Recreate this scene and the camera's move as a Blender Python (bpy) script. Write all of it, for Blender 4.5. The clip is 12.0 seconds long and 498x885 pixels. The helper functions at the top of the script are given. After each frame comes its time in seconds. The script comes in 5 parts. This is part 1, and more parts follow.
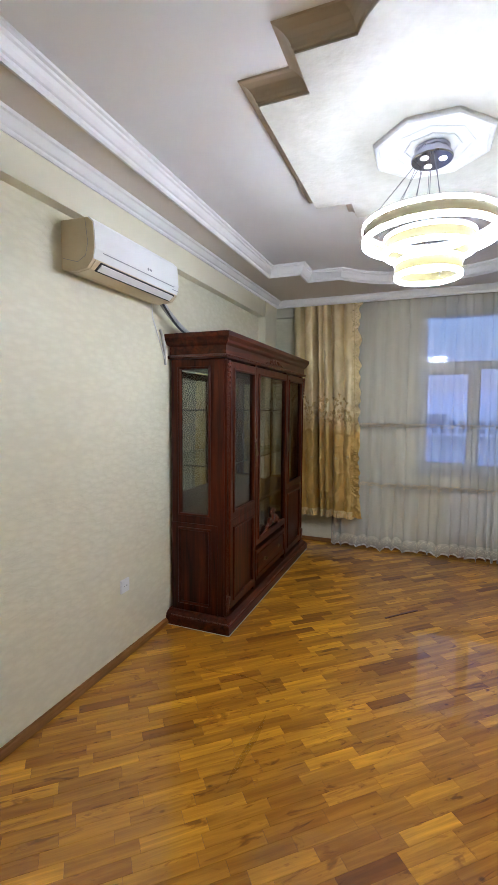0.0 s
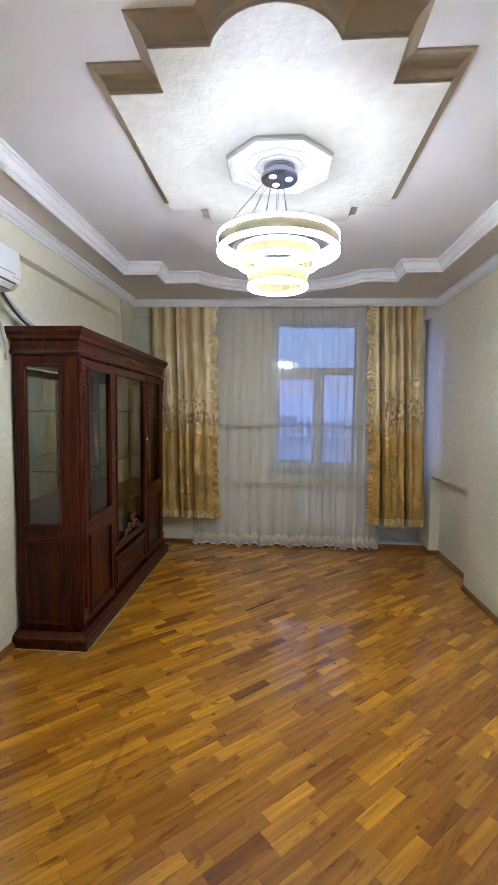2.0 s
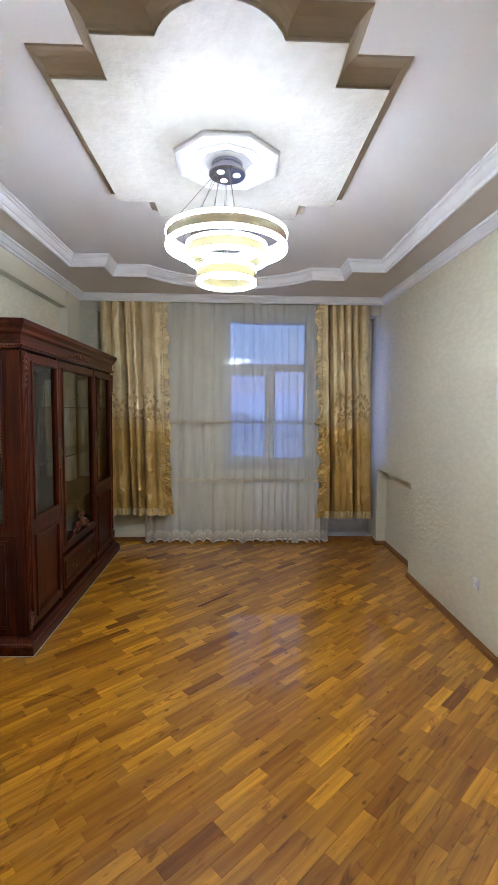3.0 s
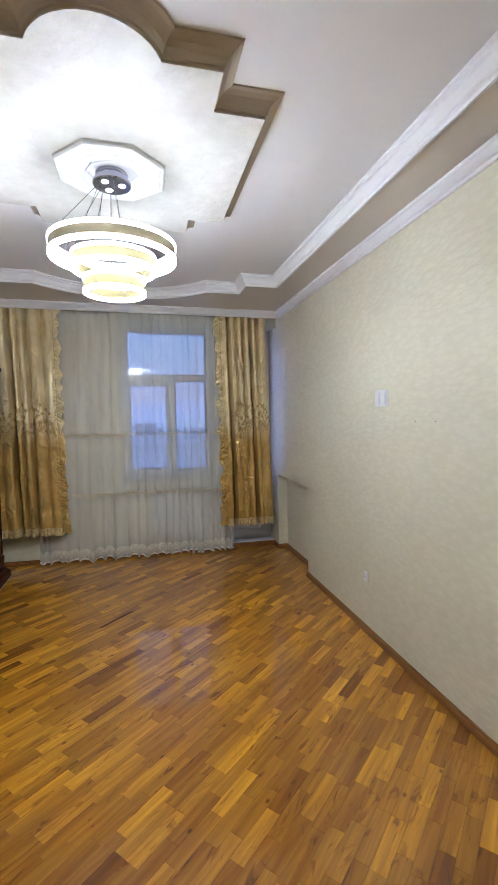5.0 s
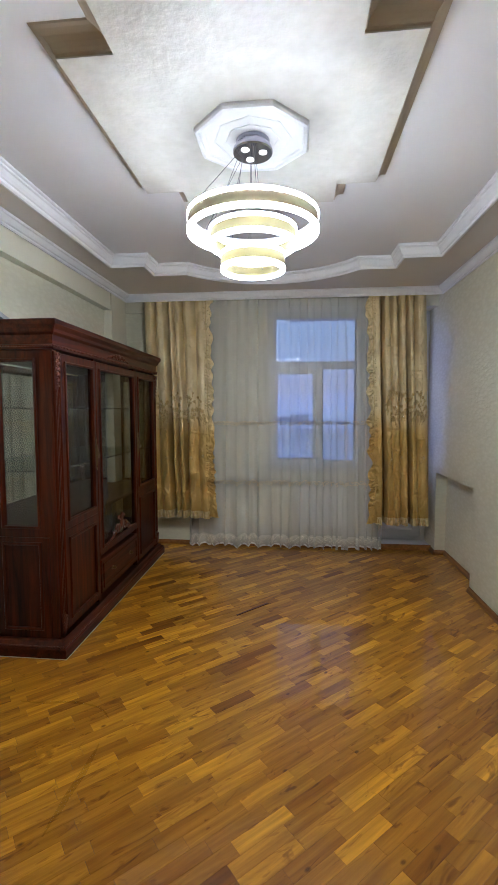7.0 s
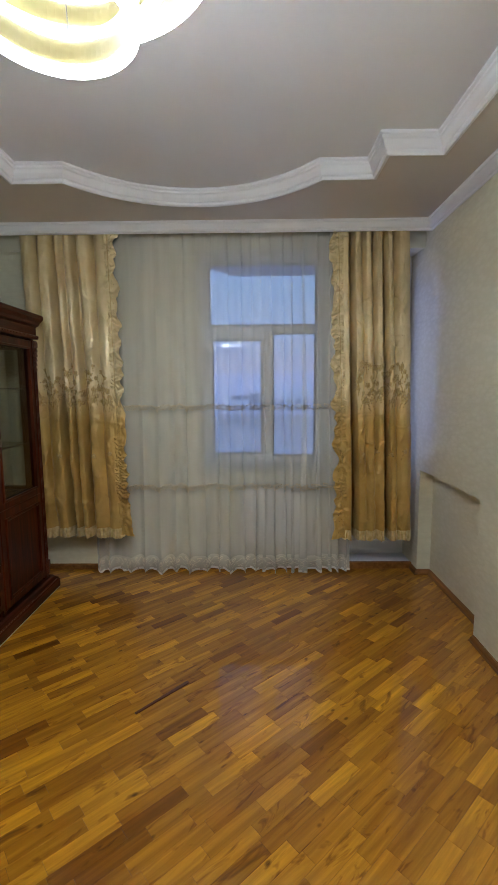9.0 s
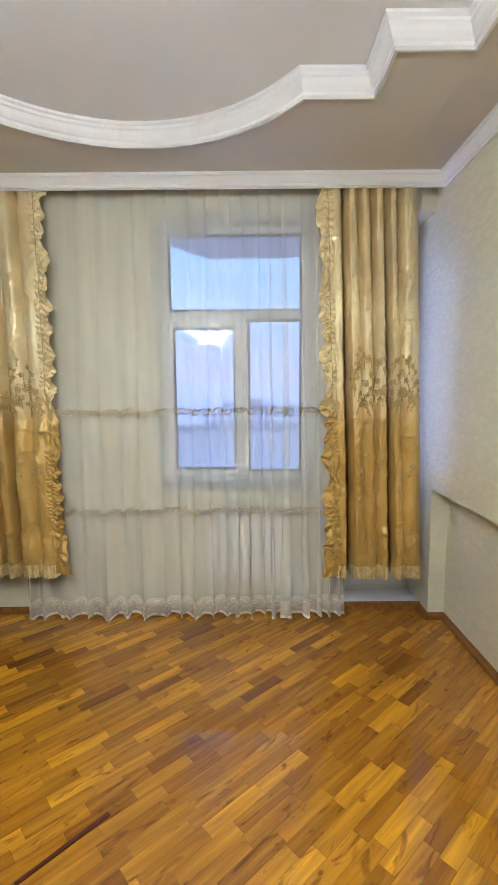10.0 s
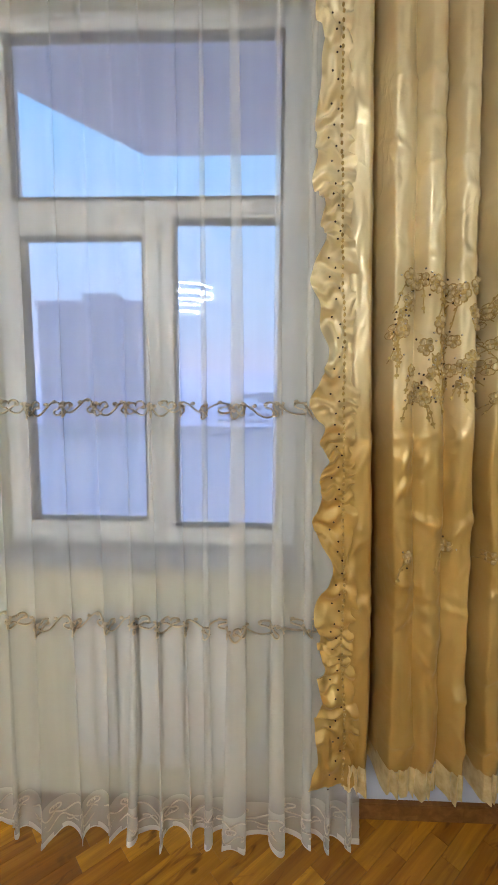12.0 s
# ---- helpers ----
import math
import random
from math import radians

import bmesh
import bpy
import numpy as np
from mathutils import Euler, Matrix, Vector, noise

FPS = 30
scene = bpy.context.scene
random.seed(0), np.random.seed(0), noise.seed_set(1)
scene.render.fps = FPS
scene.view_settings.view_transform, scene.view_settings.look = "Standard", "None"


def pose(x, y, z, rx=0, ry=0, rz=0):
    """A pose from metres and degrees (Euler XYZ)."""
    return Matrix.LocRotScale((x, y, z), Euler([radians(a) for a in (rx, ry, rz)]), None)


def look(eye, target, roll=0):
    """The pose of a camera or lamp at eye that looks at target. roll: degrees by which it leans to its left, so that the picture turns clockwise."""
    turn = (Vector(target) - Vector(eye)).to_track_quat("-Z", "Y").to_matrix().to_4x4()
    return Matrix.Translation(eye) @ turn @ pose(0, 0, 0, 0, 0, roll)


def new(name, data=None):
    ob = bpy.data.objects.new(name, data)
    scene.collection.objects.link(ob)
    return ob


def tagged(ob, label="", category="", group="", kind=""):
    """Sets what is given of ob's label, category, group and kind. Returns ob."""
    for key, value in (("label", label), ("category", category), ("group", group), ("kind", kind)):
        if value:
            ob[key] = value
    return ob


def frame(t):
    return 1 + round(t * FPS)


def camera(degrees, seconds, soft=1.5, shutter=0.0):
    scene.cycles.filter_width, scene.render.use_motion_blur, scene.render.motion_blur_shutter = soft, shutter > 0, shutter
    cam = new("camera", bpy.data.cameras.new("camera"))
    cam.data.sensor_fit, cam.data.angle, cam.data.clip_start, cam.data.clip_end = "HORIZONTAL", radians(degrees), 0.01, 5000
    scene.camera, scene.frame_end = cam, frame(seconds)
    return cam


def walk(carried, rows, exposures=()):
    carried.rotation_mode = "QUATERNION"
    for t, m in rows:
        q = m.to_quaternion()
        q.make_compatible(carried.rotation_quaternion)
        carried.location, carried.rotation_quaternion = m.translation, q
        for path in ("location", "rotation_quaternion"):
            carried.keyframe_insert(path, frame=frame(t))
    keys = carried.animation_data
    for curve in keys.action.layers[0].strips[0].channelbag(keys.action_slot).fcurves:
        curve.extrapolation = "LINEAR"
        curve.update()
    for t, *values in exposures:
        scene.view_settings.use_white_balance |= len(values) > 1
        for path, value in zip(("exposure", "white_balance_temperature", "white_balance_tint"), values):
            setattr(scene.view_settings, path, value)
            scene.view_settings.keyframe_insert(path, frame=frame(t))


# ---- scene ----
cam = camera(57.9, 12.0, soft=1.2)
EXPOSURES = [(0.0, 1.1, 6100, 12), (2.5, 1.05, 6100, 12), (5.5, 1.1, 6100, 12), (7.2, 0.82, 6150, 10), (8.8, 0.72, 6350, 9), (9.2, 1.2, 6450, 5), (9.6, 1.68, 6500, 4), (10.5, 1.84, 6600, 9), (11.5, 1.68, 6600, 10), (12.0, 1.70, 6700, 8)]
PATH = [
    (0, (0.002, 0.096, 1.569), (-0.739, 1.947, 1.414), 0.4),
    (0.5, (-0.013, 0.093, 1.561), (-0.71, 1.962, 1.41), 0.5),
    (1, (-0.009, 0.103, 1.577), (-0.613, 2.003, 1.415), 0.5),
    (1.5, (-0.003, 0.1, 1.572), (-0.352, 2.063, 1.415), -0.1),
    (2, (0.001, 0.096, 1.567), (-0.141, 2.086, 1.425), 0.7),
    (2.5, (0.008, 0.086, 1.559), (-0.008, 2.081, 1.409), 0.7),
    (4.3, (0.045, 0.05, 1.555), (0.37, 2.018, 1.407), 0.3),
    (4.5, (0.048, 0.043, 1.568), (0.44, 1.999, 1.432), 0.1),
    (5, (0.077, 0.046, 1.565), (0.543, 1.988, 1.452), -0.7),
    (5.5, (0.112, 0.044, 1.569), (0.751, 1.935, 1.441), -1.9),
    (6, (0.13, 0.06, 1.551), (0.78, 1.947, 1.421), -1.7),
    (6.5, (0.135, 0.119, 1.563), (0.253, 2.11, 1.406), -1.1),
    (7, (0.166, 0.268, 1.535), (-0.034, 2.252, 1.39), -0.1),
    (7.2, (0.179, 0.369, 1.516), (0.025, 2.358, 1.373), -0.6),
    (8.8, (0.284, 1.405, 1.528), (0.243, 3.392, 1.313), -0.8),
    (9, (0.323, 1.54, 1.536), (0.296, 3.525, 1.298), -0.4),
    (9.5, (0.394, 1.885, 1.559), (0.41, 3.867, 1.294), -1.2),
    (10, (0.477, 2.277, 1.493), (0.477, 4.266, 1.281), -0.5),
    (10.5, (0.512, 2.677, 1.475), (0.461, 4.666, 1.271), -0.3),
    (11, (0.594, 3.062, 1.482), (0.575, 5.047, 1.244), -0.3),
    (11.5, (0.654, 3.488, 1.462), (0.682, 5.474, 1.223), 0.2),
    (12, (0.79, 3.876, 1.45), (0.724, 5.86, 1.207), 0.4),
]
walk(cam, [(t, look(eye, target, roll)) for t, eye, target, roll in PATH], EXPOSURES)

# ---------------------------------------------------------------- light and world
world = bpy.data.worlds.new("dusk_sky")
scene.world = world
world.use_nodes = True
wn = world.node_tree.nodes
sky = wn.new("ShaderNodeTexSky")
sky.sky_type = "NISHITA"
sky.sun_disc = False
sky.sun_elevation = radians(42.0)
sky.sun_rotation = radians(200.0)
sky.air_density = 0.75
sky.ozone_density = 6.0
sky.dust_density = 0.2
world.node_tree.links.new(sky.outputs[0], wn["Background"].inputs[0])
wn["Background"].inputs[1].default_value = 0.115

LED, LED_IN, LED_DOWN, LED_UP = 56.0, 2.5, 26.0, 1.5   # emission of the ring lamp: strips outside and inside its rings, diffusers facing down, and an added glow facing up


# ---------------------------------------------------------------- materials
def material(name, base, rough=0.5, metal=0.0, coat=0.0, spec=0.5):
    m = bpy.data.materials.new(name)
    m.use_nodes = True
    b = m.node_tree.nodes["Principled BSDF"]
    b.inputs["Base Color"].default_value = (*base, 1)
    b.inputs["Roughness"].default_value = rough
    b.inputs["Metallic"].default_value = metal
    b.inputs["Coat Weight"].default_value = coat
    b.inputs["Specular IOR Level"].default_value = spec
    return m, m.node_tree.nodes, m.node_tree.links, b


def ramp(nodes, stops):
    r = nodes.new("ShaderNodeValToRGB")
    while len(r.color_ramp.elements) < len(stops):
        r.color_ramp.elements.new(0.5)
    for e, (p, c) in zip(r.color_ramp.elements, stops):
        e.position, e.color = p, (*c, 1)
    return r


def coords(nodes, links, scale=(1, 1, 1), rot=(0, 0, 0)):
    tc = nodes.new("ShaderNodeTexCoord")
    mp = nodes.new("ShaderNodeMapping")
    mp.inputs["Scale"].default_value = scale
    mp.inputs["Rotation"].default_value = rot
    links.new(tc.outputs["Object"], mp.inputs["Vector"])
    return mp


def noise_tex(nodes, links, vec, scale, detail=4, rough=0.55, dist=0.0):
    n = nodes.new("ShaderNodeTexNoise")
    n.inputs["Scale"].default_value = scale
    n.inputs["Detail"].default_value = detail
    n.inputs["Roughness"].default_value = rough
    n.inputs["Distortion"].default_value = dist
    links.new(vec.outputs[0], n.inputs["Vector"])
    return n


def bump(nodes, links, height, b, strength=0.3, distance=0.01, before=None):
    k = nodes.new("ShaderNodeBump")
    k.inputs["Strength"].default_value = strength
    k.inputs["Distance"].default_value = distance
    links.new(height, k.inputs["Height"])
    if before:
        links.new(before.outputs[0], k.inputs["Normal"])
    links.new(k.outputs[0], b.inputs["Normal"])
    return k


def mottled(name, c1, c2, scale, rough=0.6, bump_strength=0.15, fine=120, spec=0.4, metal=0.0, coat=0.0, distance=0.004):
    """Two tones at a broad scale, fine relief at a small one."""
    m, n, l, b = material(name, c1, rough, metal, coat, spec)
    v = coords(n, l)
    a = noise_tex(n, l, v, scale, 5)
    r = ramp(n, ((0.3, c1), (0.7, c2)))
    l.new(a.outputs[0], r.inputs[0])
    l.new(r.outputs[0], b.inputs["Base Color"])
    f = noise_tex(n, l, v, fine, 3)
    bump(n, l, f.outputs[0], b, bump_strength, distance)
    return m


def wallpaper_material():
    m, n, l, b = material("relief_wallpaper", (0.72, 0.68, 0.56), 0.5, spec=0.45)
    v = coords(n, l)
    broad = noise_tex(n, l, v, 1.3, 3)
    vl = coords(n, l, (0.42, 0.42, 1.0), (0.25, 0.0, 0.0))
    leaf = noise_tex(n, l, vl, 19, 4, 0.6, 2.0)
    vor = n.new("ShaderNodeTexVoronoi")
    vor.inputs["Scale"].default_value = 36
    l.new(vl.outputs[0], vor.inputs["Vector"])
    mix = n.new("ShaderNodeMath")
    mix.operation = "MULTIPLY"
    l.new(leaf.outputs[0], mix.inputs[0])
    l.new(vor.outputs["Distance"], mix.inputs[1])
    r = ramp(n, ((0.08, (0.770, 0.733, 0.556)), (0.34, (0.728, 0.690, 0.516))))
    l.new(mix.outputs[0], r.inputs[0])
    r2 = ramp(n, ((0.35, (0.95, 0.95, 0.95)), (0.65, (1, 1, 1))))
    l.new(broad.outputs[0], r2.inputs[0])
    mul = n.new("ShaderNodeMix")
    mul.data_type, mul.blend_type = "RGBA", "MULTIPLY"
    mul.inputs[0].default_value = 1
    l.new(r.outputs[0], mul.inputs[6])
    l.new(r2.outputs[0], mul.inputs[7])
    l.new(mul.outputs[2], b.inputs["Base Color"])
    rr = ramp(n, ((0.1, (0.36, 0.36, 0.36)), (0.35, (0.6, 0.6, 0.6))))
    l.new(mix.outputs[0], rr.inputs[0])
    l.new(rr.outputs[0], b.inputs["Roughness"])
    bump(n, l, mix.outputs[0], b, 0.36, 0.011)
    return m


def wood_material(name, light, dark, rough, coat, grain_axis, vary=0.0, grain=1.0, coat_rough=0.06, turned=0.0):
    """Stretched grain; with vary, each piece takes its own tone from its object's random number."""
    m, n, l, b = material(name, light, rough, 0.0, coat)
    b.inputs["Coat Roughness"].default_value = coat_rough
    b.inputs["Coat IOR"].default_value = 1.56 if vary else 1.5
    b.inputs["Specular IOR Level"].default_value = 0.22 if vary else 0.15
    sc = [26.0, 26.0, 26.0]
    sc[grain_axis] = 1.6
    v = coords(n, l, sc)
    if turned:
        pre = coords(n, l, (1, 1, 1), (0, 0, -radians(turned)))
        l.new(pre.outputs[0], v.inputs[0])
    info = n.new("ShaderNodeObjectInfo")
    geo = n.new("ShaderNodeNewGeometry")
    add = n.new("ShaderNodeMath")
    l.new(info.outputs["Random"], add.inputs[0])
    l.new(geo.outputs["Random Per Island"], add.inputs[1])
    rnd = n.new("ShaderNodeMath")
    rnd.operation = "FRACT"
    l.new(add.outputs[0], rnd.inputs[0])
    shift = n.new("ShaderNodeVectorMath")
    shift.operation = "ADD"
    l.new(v.outputs[0], shift.inputs[0])
    mul = n.new("ShaderNodeMath")
    mul.operation = "MULTIPLY"
    mul.inputs[1].default_value = 91.0 if vary else 0.0
    l.new(rnd.outputs[0], mul.inputs[0])
    l.new(mul.outputs[0], shift.inputs[1])
    g = noise_tex(n, l, shift, 1.0 * grain, 6, 0.62, 0.5)
    r = ramp(n, ((0.28, dark), (0.5, tuple(0.5 * (p + q) for p, q in zip(light, dark))), (0.66, light)))
    l.new(g.outputs[0], r.inputs[0])
    out = r.outputs[0]
    if vary:
        tone = ramp(n, ((0.0, (0.42, 0.29, 0.16)), (0.025, (0.52, 0.40, 0.25)), (0.06, (0.68, 0.57, 0.43)), (0.42, (0.80, 0.73, 0.60)),
                        (0.8, (1.10, 1.08, 0.98)), (1.0, (1.42, 1.46, 1.2))))
        l.new(rnd.outputs[0], tone.inputs[0])
        mx = n.new("ShaderNodeMix")
        mx.data_type, mx.blend_type = "RGBA", "MULTIPLY"
        mx.inputs[0].default_value = vary
        l.new(out, mx.inputs[6])
        l.new(tone.outputs[0], mx.inputs[7])
        out = mx.outputs[2]
        # knots and dark streaks
        v2 = coords(n, l, (1, 1, 1))
        sc2 = [7.0, 7.0, 7.0]
        sc2[grain_axis] = 1.9
        v2.inputs["Scale"].default_value = sc2
        if turned:
            l.new(pre.outputs[0], v2.inputs[0])
        sh2 = n.new("ShaderNodeVectorMath")
        l.new(v2.outputs[0], sh2.inputs[0])
        l.new(mul.outputs[0], sh2.inputs[1])
        k = noise_tex(n, l, sh2, 2.3, 3, 0.6, 1.5)
        kr = ramp(n, ((0.585, (1, 1, 1)), (0.66, (0.50, 0.36, 0.24)), (0.72, (0.14, 0.07, 0.045))))
        l.new(k.outputs[0], kr.inputs[0])
        mk = n.new("ShaderNodeMix")
        mk.data_type, mk.blend_type = "RGBA", "MULTIPLY"
        mk.inputs[0].default_value = 0.62
        l.new(out, mk.inputs[6])
        l.new(kr.outputs[0], mk.inputs[7])
        out = mk.outputs[2]
        vk = n.new("ShaderNodeTexVoronoi")
        vk.inputs["Scale"].default_value = 0.9
        v3 = coords(n, l)
        sc3 = [9.0, 9.0, 9.0]
        sc3[grain_axis] = 5.5
        v3.inputs["Scale"].default_value = sc3
        if turned:
            l.new(pre.outputs[0], v3.inputs[0])
        sh3 = n.new("ShaderNodeVectorMath")
        l.new(v3.outputs[0], sh3.inputs[0])
        l.new(mul.outputs[0], sh3.inputs[1])
        l.new(sh3.outputs[0], vk.inputs["Vector"])
        vr = ramp(n, ((0.035, (0.12, 0.06, 0.04)), (0.085, (1, 1, 1))))
        l.new(vk.outputs["Distance"], vr.inputs[0])
        mv = n.new("ShaderNodeMix")
        mv.data_type, mv.blend_type = "RGBA", "MULTIPLY"
        mv.inputs[0].default_value = 0.7
        l.new(out, mv.inputs[6])
        l.new(vr.outputs[0], mv.inputs[7])
        out = mv.outputs[2]
        vw = coords(n, l)
        wv = noise_tex(n, l, vw, 5.0, 2)
        kb = bump(n, l, wv.outputs[0], b, 0.008, 0.02)
        l.new(kb.outputs[0], b.inputs["Coat Normal"])
    else:
        bump(n, l, g.outputs[0], b, 0.06, 0.003)
    l.new(out, b.inputs["Base Color"])
    return m


def glass_material(name, tint, strength=0.05):
    """Clear pane: see-through, with gloss that grows towards grazing."""
    m = bpy.data.materials.new(name)
    m.use_nodes = True
    n, l = m.node_tree.nodes, m.node_tree.links
    n.remove(n["Principled BSDF"])
    tr = n.new("ShaderNodeBsdfTransparent")
    tr.inputs[0].default_value = (*tint, 1)
    gl = n.new("ShaderNodeBsdfGlossy")
    gl.inputs["Roughness"].default_value = 0.005
    lw = n.new("ShaderNodeLayerWeight")
    lw.inputs[0].default_value = 0.5
    pw = n.new("ShaderNodeMath")
    pw.operation = "POWER"
    pw.inputs[1].default_value = 4.0
    l.new(lw.outputs["Facing"], pw.inputs[0])
    ml = n.new("ShaderNodeMath")
    ml.operation = "MULTIPLY_ADD"
    ml.inputs[1].default_value = 0.6
    ml.inputs[2].default_value = strength
    l.new(pw.outputs[0], ml.inputs[0])
    mx = n.new("ShaderNodeMixShader")
    l.new(ml.outputs[0], mx.inputs[0])
    l.new(tr.outputs[0], mx.inputs[1])
    l.new(gl.outputs[0], mx.inputs[2])
    l.new(mx.outputs[0], n["Material Output"].inputs[0])
    return m


def sheer_material(name, colour, clear, weave=True, through_light=0.36):
    """Thin voile: light passes between the threads and is scattered by them."""
    m = bpy.data.materials.new(name)
    m.use_nodes = True
    n, l = m.node_tree.nodes, m.node_tree.links
    n.remove(n["Principled BSDF"])
    tr = n.new("ShaderNodeBsdfTransparent")
    df = n.new("ShaderNodeBsdfDiffuse")
    tl = n.new("ShaderNodeBsdfTranslucent")
    df.inputs[0].default_value = tl.inputs[0].default_value = (*colour, 1)
    # shading normal bent towards -y, so fold flanks light up like flat cloth
    geo = n.new("ShaderNodeNewGeometry")
    even = n.new("ShaderNodeMix")
    even.data_type = "VECTOR"
    even.inputs[0].default_value = 0.7
    even.inputs[5].default_value = (0, -1, 0.12)
    l.new(geo.outputs["Normal"], even.inputs[4])
    l.new(even.outputs[1], df.inputs["Normal"])
    l.new(even.outputs[1], tl.inputs["Normal"])
    a = n.new("ShaderNodeMixShader")
    a.inputs[0].default_value = through_light
    l.new(df.outputs[0], a.inputs[1])
    l.new(tl.outputs[0], a.inputs[2])
    mx = n.new("ShaderNodeMixShader")
    mx.inputs[0].default_value = 1 - clear
    if weave:
        v = coords(n, l, (9, 9, 0.5))
        t = noise_tex(n, l, v, 1.0, 3)
        r = n.new("ShaderNodeMapRange")
        r.inputs["From Min"].default_value, r.inputs["From Max"].default_value = 0.3, 0.7
        r.inputs["To Min"].default_value, r.inputs["To Max"].default_value = 1 - clear - 0.03, 1 - clear + 0.03
        l.new(t.outputs[0], r.inputs[0])
        l.new(r.outputs[0], mx.inputs[0])
    l.new(tr.outputs[0], mx.inputs[1])
    l.new(a.outputs[0], mx.inputs[2])
    l.new(mx.outputs[0], n["Material Output"].inputs[0])
    return m


def satin_material():
    m, n, l, b = material("gold_satin", (0.60, 0.42, 0.16), 0.43, 0.37, 0.0, 0.8)
    b.inputs["Sheen Weight"].default_value = 0.1
    b.inputs["Sheen Tint"].default_value = (1.0, 0.86, 0.55, 1)
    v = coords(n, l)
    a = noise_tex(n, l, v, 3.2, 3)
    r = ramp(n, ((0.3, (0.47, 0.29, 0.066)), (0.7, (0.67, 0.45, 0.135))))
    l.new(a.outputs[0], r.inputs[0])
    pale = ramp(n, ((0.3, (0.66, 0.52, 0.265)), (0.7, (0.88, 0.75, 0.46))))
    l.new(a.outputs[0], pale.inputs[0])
    # base colour by height: deeper gold low down, paler gold higher up
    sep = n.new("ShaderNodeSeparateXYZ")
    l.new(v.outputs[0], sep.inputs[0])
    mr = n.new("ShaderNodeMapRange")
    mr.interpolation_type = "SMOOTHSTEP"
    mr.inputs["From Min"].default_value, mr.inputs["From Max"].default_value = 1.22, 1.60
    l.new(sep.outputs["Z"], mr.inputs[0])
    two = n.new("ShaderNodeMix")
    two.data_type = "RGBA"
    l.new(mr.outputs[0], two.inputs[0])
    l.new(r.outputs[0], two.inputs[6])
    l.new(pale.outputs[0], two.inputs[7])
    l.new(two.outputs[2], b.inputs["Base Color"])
    c = coords(n, l, (1, 1, 0.55), (0.3, 0.5, 0.2))
    w = noise_tex(n, l, c, 9, 3, 0.5, 1.6)
    k = bump(n, l, w.outputs[0], b, 0.07, 0.03)
    c2 = coords(n, l, (1, 1, 0.8), (0.2, 0.9, 0.4))
    w2 = noise_tex(n, l, c2, 8.0, 2, 0.5, 1.2)
    sub = n.new("ShaderNodeMath")
    sub.operation = "SUBTRACT"
    sub.inputs[1].default_value = 0.5
    l.new(w2.outputs[0], sub.inputs[0])
    ab = n.new("ShaderNodeMath")
    ab.operation = "ABSOLUTE"
    l.new(sub.outputs[0], ab.inputs[0])
    lim = ramp(n, ((0.0, (1, 1, 1)), (0.10, (0, 0, 0))))   # sharp pressed creases
    l.new(ab.outputs[0], lim.inputs[0])
    k = bump(n, l, lim.outputs[0], b, 0.16, 0.005, k)
    f = noise_tex(n, l, v, 700, 2)
    bump(n, l, f.outputs[0], b, 0.05, 0.001, k)
    return m


def glow_material(name, colour, strength):
    m = bpy.data.materials.new(name)
    m.use_nodes = True
    n, l = m.node_tree.nodes, m.node_tree.links
    n.remove(n["Principled BSDF"])
    e = n.new("ShaderNodeEmission")
    e.inputs[0].default_value = (*colour, 1)
    e.inputs[1].default_value = strength
    l.new(e.outputs[0], n["Material Output"].inputs[0])
    return m


WALLPAPER = wallpaper_material()
PLASTER = mottled("cream_plaster", (0.74, 0.705, 0.545), (0.70, 0.665, 0.51), 2.0, 0.65, 0.12, 60)
CEILING = mottled("grey_white_ceiling_paint", (0.77, 0.76, 0.745), (0.74, 0.73, 0.715), 1.6, 0.55, 0.06, 40)
SOFFIT = mottled("taupe_ceiling_paint", (0.64, 0.59, 0.52), (0.61, 0.56, 0.495), 1.6, 0.55, 0.06, 40)
TRIM = mottled("white_moulding_paint", (0.82, 0.82, 0.82), (0.78, 0.78, 0.78), 6.0, 0.45, 0.015, 90)
PANEL = mottled("pearl_stucco", (0.63, 0.61, 0.54), (0.555, 0.535, 0.465), 16.0, 0.45, 0.5, 30, distance=0.006)
# shade on the cove's slopes is put into its beige colour
COVE = mottled("shade_tinted_cove", (0.50, 0.42, 0.32), (0.46, 0.385, 0.29), 3.0, 0.5, 0.08, 40)
PARQUET = wood_material("lacquered_parquet", (0.66, 0.305, 0.021), (0.34, 0.13, 0.008), 0.42, 1.0, 0, 1.0, 1.15, 0.03)
PARQUET_REST = wood_material("lacquered_parquet_diagonal", (0.66, 0.305, 0.021), (0.34, 0.13, 0.008), 0.42, 1.0, 0, 1.0, 1.15, 0.03, 42)
SKIRT = wood_material("stained_skirting", (0.32, 0.14, 0.04), (0.18, 0.07, 0.018), 0.35, 0.5, 1)
MAHOGANY = wood_material("mahogany", (0.098, 0.0155, 0.0032), (0.013, 0.0025, 0.0012), 0.36, 0.2, 2, coat_rough=0.10)
MAHOGANY_RAIL = wood_material("mahogany_rail", (0.098, 0.0155, 0.0032), (0.013, 0.0025, 0.0012), 0.36, 0.2, 1, coat_rough=0.10)
CARVED = mottled("carved_mahogany", (0.15, 0.032, 0.011), (0.05, 0.010, 0.005), 40, 0.28, 0.1, 200, coat=0.5)
INNER = mottled("cabinet_inside", (0.055, 0.018, 0.010), (0.035, 0.011, 0.006), 8, 0.5, 0.05)
MIRROR, *_ = material("mirror", (0.82, 0.86, 0.84), 0.01, 1.0)
PANE = glass_material("window_glass", (0.96, 0.98, 1.0), 0.05)
